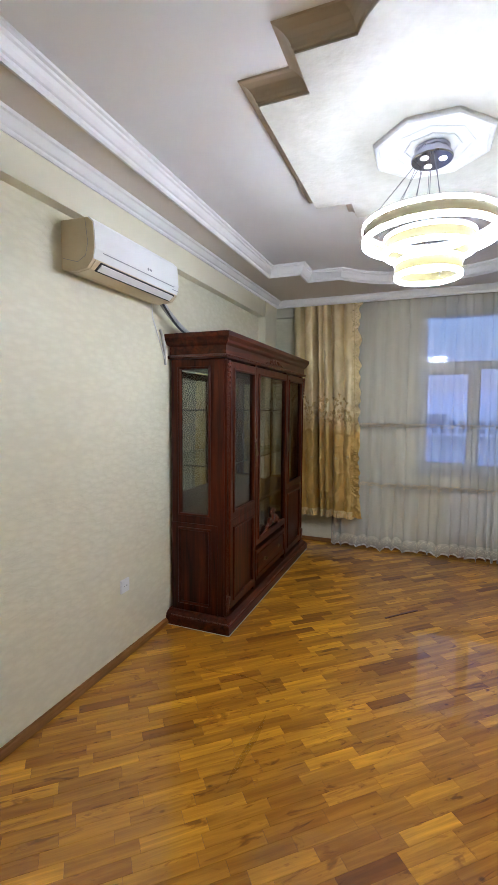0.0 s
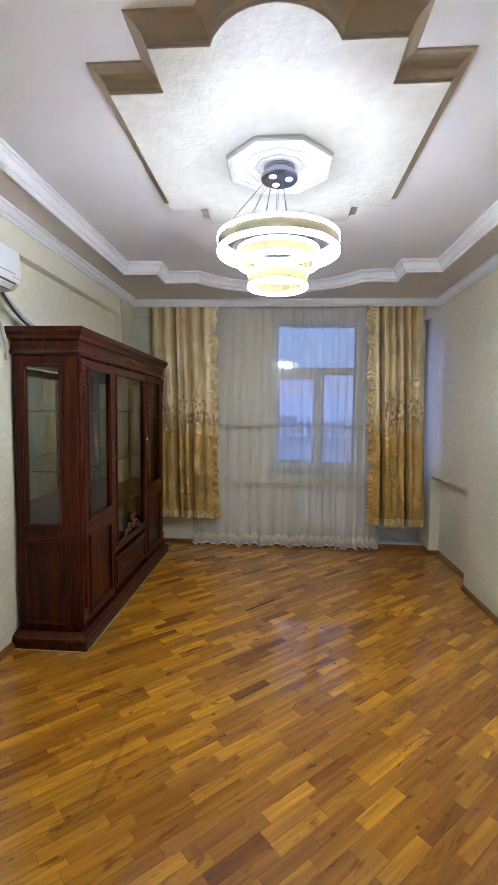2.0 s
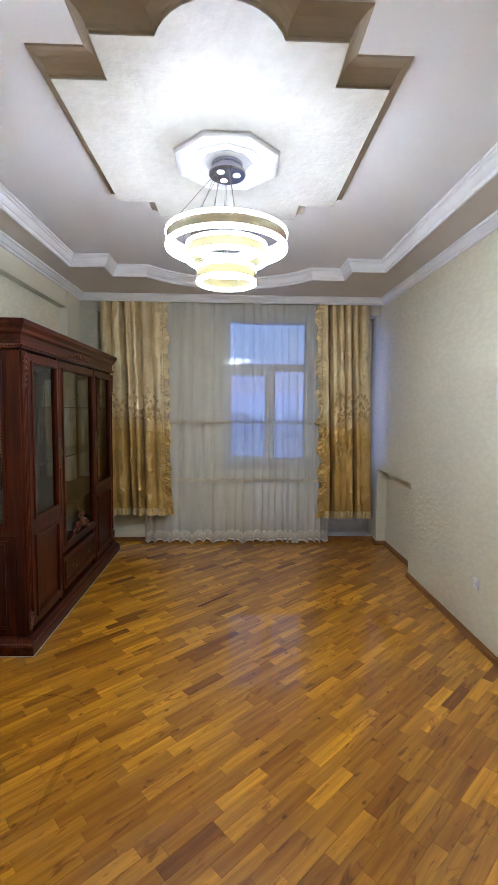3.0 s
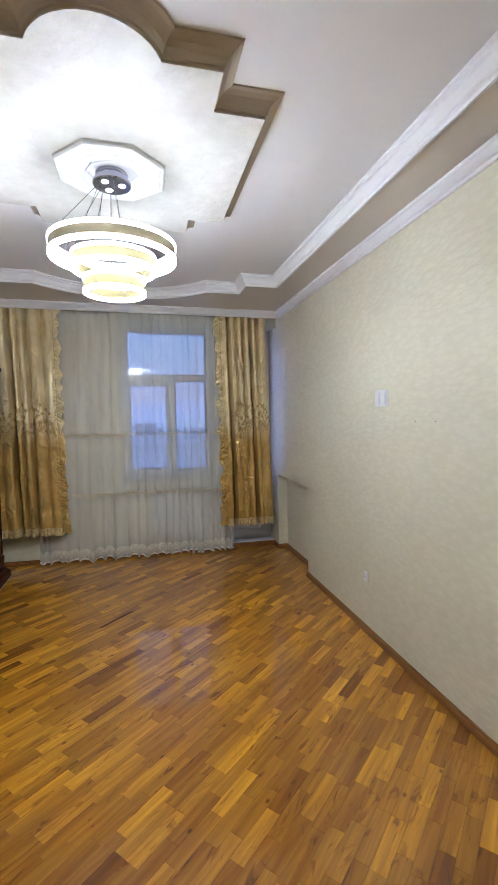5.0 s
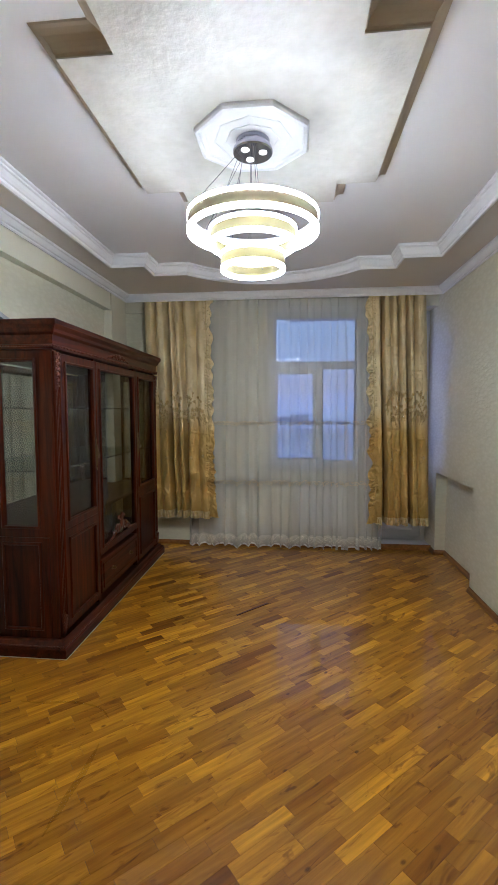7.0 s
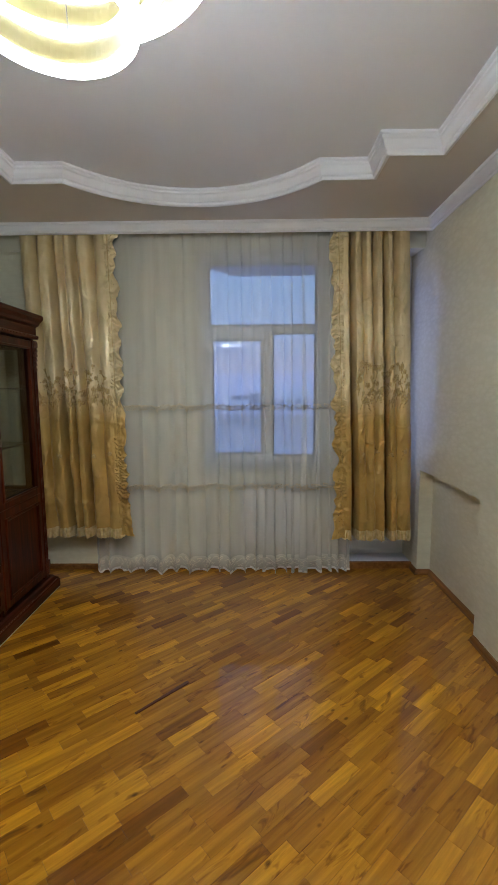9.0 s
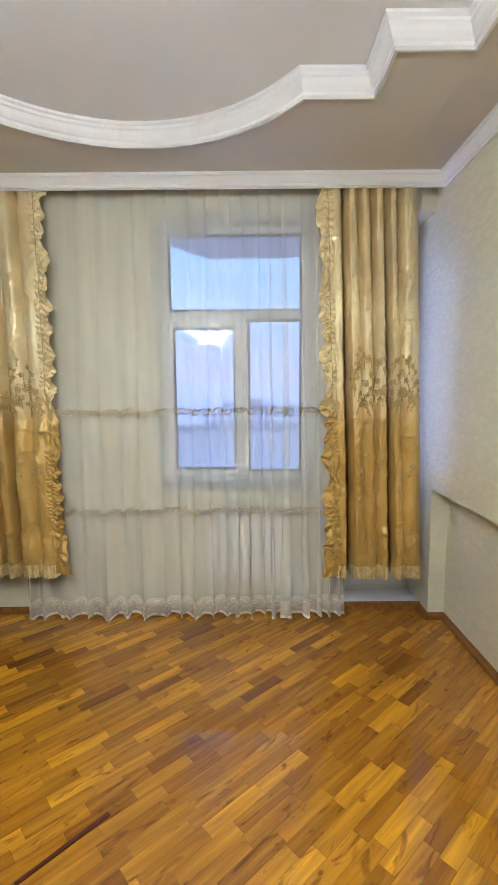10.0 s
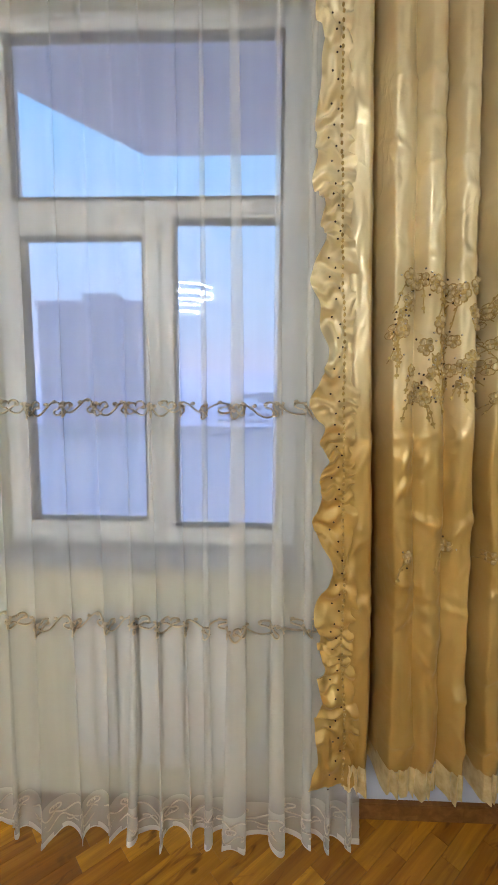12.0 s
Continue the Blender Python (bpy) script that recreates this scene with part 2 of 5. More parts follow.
CABINET_GLASS = glass_material("cabinet_glass", (0.93, 0.95, 0.93), 0.05)
# dimness inside the cabinet is put into the tint of its door glass
DOOR_GLASS = glass_material("shade_tinted_door_glass", (0.68, 0.69, 0.66), 0.05)
SHELF_GLASS = glass_material("shelf_glass", (0.88, 0.95, 0.92), 0.06)
PVC = mottled("white_pvc", (0.80, 0.81, 0.84), (0.77, 0.78, 0.81), 5, 0.3, 0.03)
RUBBER, *_ = material("black_gasket", (0.02, 0.02, 0.025), 0.6)
STONE = mottled("grey_sill_stone", (0.42, 0.41, 0.42), (0.32, 0.31, 0.33), 30, 0.35, 0.05)
ENAMEL = mottled("white_enamel", (0.80, 0.79, 0.76), (0.76, 0.75, 0.72), 5, 0.3, 0.03)
PLASTIC = mottled("white_plastic", (0.80, 0.80, 0.79), (0.77, 0.77, 0.76), 6, 0.35, 0.02)
AGED = mottled("yellowed_plastic", (0.66, 0.56, 0.38), (0.60, 0.50, 0.33), 7, 0.4, 0.02)
DARK, *_ = material("near_black", (0.02, 0.02, 0.022), 0.5)
GREYLINE, *_ = material("grey_line", (0.32, 0.32, 0.34), 0.5)
CHROME, *_ = material("chrome", (0.42, 0.42, 0.50), 0.08, 1.0)
STEEL, *_ = material("steel_cable", (0.12, 0.12, 0.14), 0.35, 0.8)
BRASS, *_ = material("dark_brass", (0.17, 0.125, 0.075), 0.3, 1.0)
GLOW = glow_material("led_strip", (0.89, 0.97, 1.11), LED)
GLOW_IN = glow_material("led_strip_inside", (0.89, 0.975, 1.10), LED_IN)
GLOW_DOWN = glow_material("led_diffuser", (0.89, 0.975, 1.10), LED_DOWN)
GLOW_UP = glow_material("added_upward_glow", (0.85, 0.965, 1.19), LED_UP)
SPOT = glow_material("led_spot", (0.95, 0.98, 1.0), 5.0)
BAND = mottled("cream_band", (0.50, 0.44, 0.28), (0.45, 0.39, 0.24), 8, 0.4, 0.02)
# BAND's cream metal again, darkened to offset the glow that falls on it
BAND_DARKENED = mottled("darkened_cream_band", (0.25, 0.205, 0.08), (0.20, 0.165, 0.065), 8, 0.4, 0.02)
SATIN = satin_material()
FRILL = mottled("pale_gold_frill", (0.88, 0.76, 0.45), (0.62, 0.48, 0.20), 30, 0.28, 0.3, 90, metal=0.35)
APPLIQUE = mottled("bronze_applique", (0.34, 0.22, 0.07), (0.74, 0.60, 0.34), 75, 0.4, 0.3, 260, metal=0.3)
THREAD = mottled("bronze_thread", (0.36, 0.22, 0.06), (0.66, 0.48, 0.18), 60, 0.35, 0.2, 300, metal=0.35)
BEAD, *_ = material("dark_bead", (0.06, 0.04, 0.03), 0.2)
CRYSTAL, *_ = material("silver_bead", (0.85, 0.85, 0.95), 0.12, 1.0)
VOILE = sheer_material("voile", (1.0, 0.965, 0.88), 0.70, True, 0.15)
LACE = sheer_material("lace", (0.98, 0.93, 0.82), 0.58, True, 0.15)
STICK = mottled("red_brown_wood", (0.12, 0.018, 0.008), (0.07, 0.012, 0.006), 30, 0.4, 0.1)
STAIN = sheer_material("dark_scuff", (0.17, 0.035, 0.005), 0.78)
HEM = sheer_material("hem_cloth", (0.9, 0.87, 0.82), 0.22, False)
SCROLL = mottled("taupe_thread", (0.33, 0.26, 0.17), (0.46, 0.38, 0.27), 50, 0.5, 0.2, 300)
PALE = mottled("pale_thread", (0.50, 0.43, 0.33), (0.66, 0.60, 0.50), 50, 0.5, 0.2, 300)
INSUL = mottled("grey_pipe_wrap", (0.55, 0.55, 0.53), (0.40, 0.40, 0.39), 14, 0.6, 0.2, 60)
BLACKCABLE, *_ = material("black_cable", (0.03, 0.03, 0.035), 0.45)
CONCRETE = mottled("painted_concrete", (0.52, 0.50, 0.56), (0.47, 0.45, 0.51), 1.5, 0.8, 0.1, 30)
# made translucent, so that the sky behind brightens the parapet
PARAPET = sheer_material("translucent_parapet", (0.95, 0.92, 0.97), 0.25, False, 0.75)
# far facades and windows carry distance haze as a lavender tint
HAZE_A = mottled("haze_tinted_facade", (0.40, 0.36, 0.44), (0.36, 0.33, 0.41), 0.2, 0.9, 0.0)
HAZE_B = mottled("haze_paled_facade", (0.80, 0.79, 0.86), (0.74, 0.73, 0.81), 0.2, 0.9, 0.0)
HAZE_W = mottled("haze_tinted_window", (0.24, 0.22, 0.29), (0.27, 0.25, 0.33), 0.4, 0.3, 0.0)
# hills and ground have the haze mixed into their base colour
HILL = mottled("haze_tinted_hill", (0.70, 0.66, 0.78), (0.64, 0.61, 0.75), 0.002, 0.9, 0.0)
LAND = mottled("haze_tinted_ground", (0.72, 0.71, 0.80), (0.60, 0.59, 0.70), 0.01, 0.9, 0.0)
DUSK = glow_material("dusk_sky_glow", (0.15, 0.2, 0.3), 1.0)
dn, dl = DUSK.node_tree.nodes, DUSK.node_tree.links
dz = dn.new("ShaderNodeSeparateXYZ")
dl.new(coords(dn, dl).outputs[0], dz.inputs[0])
dm = dn.new("ShaderNodeMapRange")
dm.inputs["From Max"].default_value = 1900
dl.new(dz.outputs["Z"], dm.inputs[0])
dr = ramp(dn, ((0.0, (0.205, 0.21, 0.365)), (0.25, (0.16, 0.23, 0.41)), (1.0, (0.09, 0.225, 0.44))))
dl.new(dm.outputs[0], dr.inputs[0])
dl.new(dr.outputs[0], dn["Emission"].inputs[0])
for far in (HILL, LAND):   # distance haze painted on as a weak lavender glow
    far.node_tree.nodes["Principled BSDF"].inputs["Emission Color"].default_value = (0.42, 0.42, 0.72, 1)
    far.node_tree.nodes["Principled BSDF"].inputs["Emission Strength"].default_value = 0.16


# ---------------------------------------------------------------- mesh helpers
def finish(name, bm, mat, smooth=False):
    me = bpy.data.meshes.new(name)
    bmesh.ops.recalc_face_normals(bm, faces=bm.faces[:])
    if smooth:
        for f in bm.faces:
            f.smooth = True
    bm.to_mesh(me)
    bm.free()
    me.materials.append(mat)
    return new(name, me)


def part(name, bm, mat, parent, label="", smooth=False):
    ob = finish(name, bm, mat, smooth)
    ob.parent = parent
    if label:
        tagged(ob, label)
    return ob


def thing(name, label, category, at=(0, 0, 0), group=""):
    ob = new(name)
    ob.location = at
    ob.empty_display_size = 0.1
    return tagged(ob, label, category, group)


def structure(name, bm, mat, label="", smooth=False):
    return tagged(finish(name, bm, mat, smooth), label, kind="structure")


def box(bm, x0, x1, y0, y1, z0, z1, bevel=0.0):
    r = bmesh.ops.create_cube(bm, size=1)
    for v in r["verts"]:
        v.co = Vector(((x0 + x1) / 2 + v.co.x * (x1 - x0), (y0 + y1) / 2 + v.co.y * (y1 - y0), (z0 + z1) / 2 + v.co.z * (z1 - z0)))
    if bevel:
        es = list({e for v in r["verts"] for e in v.link_edges})
        bmesh.ops.bevel(bm, geom=es, offset=bevel, segments=2, affect="EDGES", clamp_overlap=True)
    return r


def boxed(*dims, bevel=0.0):
    bm = bmesh.new()
    box(bm, *dims, bevel=bevel)
    return bm


def mitres(path, closed):
    """For each corner of a flat path, the sideways vector that keeps an offset line parallel."""
    out, n = [], len(path)
    for i in range(n):
        p = Vector(path[i])
        a = Vector(path[i - 1]) if closed or i else None
        b = Vector(path[(i + 1) % n]) if closed or i < n - 1 else None
        ds = [d.normalized() for d in ((p - a) if a else None, (b - p) if b else None) if d]
        ns = [Vector((-d.y, d.x)) for d in ds]
        s = sum(ns, Vector((0, 0)))
        s = s.normalized()
        out.append(s / max(0.35, s.dot(ns[0])))
    return out


def sweep(bm, path, profile, closed=True):
    """A closed profile of (sideways, z) drawn along a flat path of (x, y)."""
    off = mitres(path, closed)
    rings = [[bm.verts.new((p[0] + o.x * d, p[1] + o.y * d, z)) for d, z in profile] for p, o in zip(path, off)]
    n, k = len(rings), len(profile)
    for i in range(n if closed else n - 1):
        a, b = rings[i], rings[(i + 1) % n]
        for j in range(k):
            bm.faces.new((a[j], a[(j + 1) % k], b[(j + 1) % k], b[j]))
    if not closed:
        bm.faces.new(rings[0])
        bm.faces.new(rings[-1][::-1])


def lathe(bm, profile, centre=(0, 0), steps=32):
    """A profile of (radius, z) turned about the upright through centre."""
    cx, cy = centre
    rings = [[bm.verts.new((cx + r * math.cos(2 * math.pi * i / steps), cy + r * math.sin(2 * math.pi * i / steps), z)) for r, z in profile] for i in range(steps)]
    for i in range(steps):
        a, b = rings[i], rings[(i + 1) % steps]
        for j in range(len(profile) - 1):
            bm.faces.new((a[j], a[j + 1], b[j + 1], b[j]))
    return rings


def ring(bm, centre, inner, outer, z0, z1, steps=64):
    prof = [(inner, z0), (outer, z0), (outer, z1), (inner, z1), (inner, z0)]
    lathe(bm, prof, centre, steps)
    bmesh.ops.remove_doubles(bm, verts=bm.verts[:], dist=1e-6)


def tube(bm, pts, radius, sides=6):
    """A round bar through the points; radius may be a list."""
    pts = [Vector(p) for p in pts]
    rs = radius if isinstance(radius, (list, tuple)) else [radius] * len(pts)
    rings, up = [], None
    for i, p in enumerate(pts):
        d = (pts[min(i + 1, len(pts) - 1)] - pts[max(i - 1, 0)]).normalized()
        if up is None:
            up = d.orthogonal().normalized()
        up = (up - d * up.dot(d)).normalized()
        side = d.cross(up)
        rings.append([bm.verts.new(p + rs[i] * (up * math.cos(2 * math.pi * k / sides) + side * math.sin(2 * math.pi * k / sides))) for k in range(sides)])
    for a, b in zip(rings, rings[1:]):
        for k in range(sides):
            bm.faces.new((a[k], a[(k + 1) % sides], b[(k + 1) % sides], b[k]))
    bm.faces.new(rings[0][::-1])
    bm.faces.new(rings[-1])


def blob(bm, c, sx, sy, sz, sub=1):
    r = bmesh.ops.create_icosphere(bm, subdivisions=sub, radius=1)
    for v in r["verts"]:
        v.co = Vector((c[0] + v.co.x * sx, c[1] + v.co.y * sy, c[2] + v.co.z * sz))


def sheet(bm, surface, nu, nv, u0=0.0, u1=1.0, v0=0.0, v1=1.0):
    g = [[bm.verts.new(surface(u0 + (u1 - u0) * i / nu, v0 + (v1 - v0) * j / nv)) for j in range(nv + 1)] for i in range(nu + 1)]
    for i in range(nu):
        for j in range(nv):
            bm.faces.new((g[i][j], g[i + 1][j], g[i + 1][j + 1], g[i][j + 1]))


# ---------------------------------------------------------------- the room
XL, XR, Y0, YB = -1.725, 1.64, -0.62, 5.26
SOFFIT_Z, TRAY_Z, PANEL_Z = 2.76, 2.845, 2.775
MID_X, MID_Y = -0.04, 2.375


def wall(name, label, *boxes):
    bm = bmesh.new()
    for b in boxes:
        box(bm, *b)
    return structure(name, bm, WALLPAPER, label)


wall("wall_west", "cream relief wallpaper wall with ceiling beam", (XL - 0.15, XL, Y0, YB, -0.05, 3.0))
# south wall is unseen, added to close the room behind the camera
wall("wall_south", "unseen plain cream wall that closes the room", (XL - 0.15, XR + 0.3, Y0 - 0.15, Y0, -0.05, 3.0))
wall("wall_east", "cream relief wallpaper wall with a low recess",
     (XR, XR + 0.3, Y0, 4.13, -0.05, 3.0), (XR, XR + 0.3, 4.13, 5.04, 0.88, 3.0), (XR + 0.12, XR + 0.3, 4.13, 5.13, -0.05, 0.88),
     (XR, XR + 0.12, 5.04, 5.13, 0.88, 3.0), (XR + 0.012, XR + 0.3, 5.13, 5.62, -0.05, 3.0))
wall("wall_north", "cream wall with a window and a balcony door",
     (XL - 0.15, -0.122, YB, 5.56, -0.05, 3.0), (-0.122, 0.907, YB, 5.56, -0.05, 0.87), (-0.122, 0.907, YB, 5.56, 2.63, 3.0),
     (0.907, 1.04, YB, 5.56, -0.05, 3.0), (1.04, XR + 0.012, YB, 5.56, 2.62, 3.0))
bm = bmesh.new()
box(bm, XL, -1.655, Y0, 4.66, 2.525, 3.0)
structure("beam_west", bm, PLASTER, "cream plastered ceiling beam along the wall")
bm = bmesh.new()
box(bm, XL, -1.645, 4.66, 5.02, 0.0, 3.0)
structure("column", bm, PLASTER, "cream plastered column in the corner")
bm = bmesh.new()
box(bm, XL, XR + 0.012, 5.2, YB, 2.61, 3.0)
structure("beam_north", bm, PLASTER, "cream plastered lintel above the window")


def lobed_outline(corners, half, rise, y_base):
    """Corners of the far half, then a bow between +half and -half; the near half is its turn by 180 degrees."""
    rad = (half * half + rise * rise) / (2 * rise)
    a = math.asin(min(1, half / rad))
    if rise > half:
        a = math.pi - a
    n = 14
    bow = [(rad * math.sin(a * (1 - 2 * k / n)), y_base + rise - rad + rad * math.cos(a * (1 - 2 * k / n))) for k in range(1, n)]
    far = corners + [(half, y_base)] + bow + [(-half, y_base)] + [(-x, y) for x, y in reversed(corners)]
    return [(x + MID_X, y + MID_Y) for x, y in far] + [(-x + MID_X, -y + MID_Y) for x, y in far]


TRAY = lobed_outline([(1.365, 1.70), (1.07, 1.70), (1.07, 1.97)], 0.765, 0.375, 1.97)
PANEL_LINE = lobed_outline([(0.64, 0.50), (0.43, 0.50), (0.43, 0.71)], 0.217, 0.15, 0.71)

# lowered border round the tray
bm = bmesh.new()
outer = [(XL, Y0), (XR, Y0), (XR, 5.02), (XL, 5.02)]
loops = []
for line in (outer, TRAY):
    vs = [bm.verts.new((x, y, SOFFIT_Z)) for x, y in line]
    loops.append(vs)
    for i in range(len(vs)):
        bm.edges.new((vs[i], vs[(i + 1) % len(vs)]))
bmesh.ops.triangle_fill(bm, edges=bm.edges[:], use_beauty=True)
up = [bm.verts.new((v.co.x, v.co.y, TRAY_Z + 0.01)) for v in loops[1]]
for i in range(len(up)):
    j = (i + 1) % len(up)
    bm.faces.new((loops[1][i], loops[1][j], up[j], up[i]))
edge = [v for v in loops[0]]
upo = [bm.verts.new((v.co.x, v.co.y, TRAY_Z + 0.01)) for v in edge]
for i in range(4):
    bm.faces.new((edge[i], edge[(i + 1) % 4], upo[(i + 1) % 4], upo[i]))
tagged(structure("ceiling_border", bm, SOFFIT, "taupe painted lowered ceiling border"))
bm = boxed(XL - 0.15, XR + 0.3, Y0 - 0.15, 5.56, TRAY_Z, 3.05)
structure("ceiling", bm, CEILING, "pale grey painted ceiling inside the tray")

# moulding round the tray
bm = bmesh.new()
prof = [(-0.012, 2.748), (0.004, 2.744), (0.012, 2.754), (0.012, 2.768), (0.020, 2.774), (0.030, 2.790), (0.037, 2.808),
        (0.045, 2.814), (0.045, 2.826), (0.056, 2.832), (0.056, 2.844), (-0.012, 2.844)]
sweep(bm, TRAY, prof, True)
structure("tray_moulding", bm, TRIM, "white stepped moulding round the tray ceiling")

# cornice round the walls and along the curtain pelmet
CORNICE = [(0.0, 2.685), (0.010, 2.683), (0.016, 2.692), (0.016, 2.702), (0.026, 2.708), (0.036, 2.722), (0.046, 2.738), (0.056, 2.742), (0.056, 2.759), (0.0, 2.759)]
bm = bmesh.new()
sweep(bm, [(-1.655, Y0), (XR, Y0), (XR, 5.045), (-1.645, 5.045), (-1.655, 4.0)], CORNICE, True)
structure("cornice", bm, TRIM, "white profiled plaster cornice")
bm = boxed(-1.645, XR, 5.022, 5.052, 2.69, 2.85)
structure("pelmet", bm, TRIM, "white board that hides the curtain rails")

# hung centre panel of the ceiling
bm = bmesh.new()
off = mitres(PANEL_LINE, True)
levels = [(0.0, PANEL_Z), (0.0, PANEL_Z + 0.008), (-0.007, PANEL_Z + 0.010), (-0.010, PANEL_Z + 0.022), (-0.018, PANEL_Z + 0.036),
          (-0.032, PANEL_Z + 0.050), (-0.050, PANEL_Z + 0.060), (-0.062, PANEL_Z + 0.064), (-0.066, TRAY_Z + 0.001)]
rows = [[bm.verts.new((p[0] + o.x * d, p[1] + o.y * d, z)) for p, o in zip(PANEL_LINE, off)] for d, z in levels]
for a, b in zip(rows, rows[1:]):
    for i in range(len(a)):
        j = (i + 1) % len(a)
        bm.faces.new((a[i], a[j], b[j], b[i]))
structure("panel_cove", bm, COVE, "coved edge of the hung ceiling panel, darkened for shade")
bm = bmesh.new()
inner = mitres(PANEL_LINE, True)
lo = [bm.verts.new((p[0] + o.x * 0.001, p[1] + o.y * 0.001, PANEL_Z - 0.004)) for p, o in zip(PANEL_LINE, inner)]
hi = [bm.verts.new((v.co.x, v.co.y, PANEL_Z + 0.004)) for v in lo]
bm.faces.new(lo)
for i in range(len(lo)):
    j = (i + 1) % len(lo)
    bm.faces.new((lo[i], lo[j], hi[j], hi[i]))
structure("ceiling_panel", bm, PANEL, "pearl stucco stepped ceiling panel with rounded ends")

# skirting
SK = [(0.0, 0.0), (0.022, 0.0), (0.022, 0.022), (0.018, 0.031), (0.010, 0.036), (0.008, 0.043), (0.0, 0.045)]
bm = bmesh.new()
sweep(bm, [(XR + 0.012, 5.45), (XR + 0.012, 5.13), (XR + 0.12, 5.13), (XR + 0.12, 4.13)], [(-d, z) for d, z in SK][::-1], False)
structure("baseboard_recess", bm, SKIRT, "brown wooden skirting in the wall recess")
bm = bmesh.new()
sweep(bm, [(XR, 4.128), (XR, Y0), (XL, Y0), (XL, 4.66), (-1.645, 4.66), (-1.645, 5.02), (XL, 5.02), (XL, YB), (1.04, YB)], [(-d, z) for d, z in SK][::-1], False)
structure("baseboard", bm, SKIRT, "brown wooden skirting along the walls")

# ---------------------------------------------------------------- window and balcony door
bm = boxed(-0.16, 0.95, 5.235, 5.44, 0.862, 0.886, bevel=0.004)
structure("window_sill", bm, STONE, "grey window sill")


def rim(bm, plane, a0, a1, b0, b1, w, d0, d1, ch=0.003):
    """A mitred rectangular frame, one closed ring. plane 'x': a is y and depth is x; plane 'y': a is x and depth is y. b is z."""
    prof = [(0, d0), (0, d1 - ch), (abs(ch), d1), (w - abs(ch), d1), (w, d1 - ch), (w, d0)] if ch else [(0, d0), (0, d1), (w, d1), (w, d0)]
    rows = []
    for sa, sb in ((0, 0), (1, 0), (1, 1), (0, 1)):
        row = []
        for i, d in prof:
            a = a1 - i if sa else a0 + i
            z = b1 - i if sb else b0 + i
            row.append(bm.verts.new((d, a, z) if plane == "x" else (a, d, z)))
        rows.append(row)
    n = len(prof)
    for k in range(4):
        p, q = rows[k], rows[(k + 1) % 4]
        for i in range(n):
            bm.faces.new((p[i], p[(i + 1) % n], q[(i + 1) % n], q[i]))


def rimmed(*args):
    bm = bmesh.new()
    rim(bm, *args)
    return bm


window = tagged(thing("window_1", "white plastic window with a fixed upper light and two lower panes", "", (0.4, 5.47, 0.88)), kind="structure")


def under(parent, ob):
    """Keep ob where it stands while it becomes a child."""
    ob.parent = parent
    ob.matrix_parent_inverse = Matrix.Translation(parent.location).inverted()
    return ob


def piece(name, bm, mat, parent, label="", smooth=False):
    ob = finish(name, bm, mat, smooth)
    if label:
        tagged(ob, label)
    return under(parent, ob)


piece("window_frame", rimmed("y", -0.121, 0.906, 0.887, 2.629, 0.064, 5.505, 5.435, -0.004), PVC, window)
piece("transom", boxed(-0.058, 0.843, 5.437, 5.503, 2.0, 2.064, bevel=0.004), PVC, window)
piece("mullion", boxed(0.405, 0.480, 5.437, 5.503, 0.95, 2.001, bevel=0.004), PVC, window)
piece("sash", rimmed("y", -0.092, 0.438, 0.915, 2.003, 0.056, 5.48, 5.418, -0.006), PVC, window, "white opening sash")
for x0, x1, z0, z1 in ((-0.0375, 0.383, 0.9695, 1.9485), (0.480, 0.843, 0.9505, 2.0005), (-0.058, 0.843, 2.0635, 2.566)):
    piece("gasket", rimmed("y", x0, x1, z0, z1, 0.008, 5.475, 5.431, 0), RUBBER, window, "thin black rubber seal")
for x0, x1, z0, z1 in ((-0.036, 0.382, 0.971, 1.947), (0.481, 0.842, 0.951, 2.0), (-0.057, 0.842, 2.064, 2.565)):
    p = piece("pane", boxed(x0, x1, 5.452, 5.458, z0, z1), PANE, window)
    p.visible_shadow = False
bm = bmesh.new()
box(bm, 0.395, 0.425, 5.405, 5.418, 1.42, 1.49, 0.003)
box(bm, 0.403, 0.417, 5.385, 5.405, 1.33, 1.46, 0.004)
piece("handle", bm, PVC, window, "white window handle")
bm = bmesh.new()
for x in (0.05, 0.7):
    box(bm, x, x + 0.16, 5.43, 5.436, 2.604, 2.609)
piece("drain_slot", bm, GREYLINE, window)

door = tagged(thing("door_1", "white plastic balcony door with a glazed upper part", "", (1.34, 5.52, 0.0)), kind="structure")
piece("door_frame", rimmed("y", 1.041, XR + 0.011, 0.03, 2.619, 0.055, 5.55, 5.49, -0.004), PVC, door)
piece("door_leaf", rimmed("y", 1.096, XR - 0.044, 0.085, 2.564, 0.085, 5.54, 5.475, -0.006), PVC, door)
piece("cross_rail", boxed(1.18, XR - 0.128, 5.477, 5.538, 0.80, 0.90, bevel=0.004), PVC, door)
piece("door_panel", boxed(1.181, XR - 0.129, 5.50, 5.525, 0.17, 0.80, bevel=0.003), PVC, door)
p = piece("pane", boxed(1.181, XR - 0.129, 5.505, 5.511, 0.90, 2.479), PANE, door)
p.visible_shadow = False
bm = bmesh.new()
box(bm, 1.575, 1.60, 5.46, 5.475, 1.0, 1.12, 0.003)
box(bm, 1.58, 1.594, 5.43, 5.46, 1.08, 1.10, 0.003)
piece("handle", bm, PVC, door, "white door handle")
structure("threshold", boxed(1.04, XR + 0.012, YB - 0.012, YB + 0.012, -0.01, 0.058, bevel=0.004), SKIRT, "brown wooden board across the foot of the door")
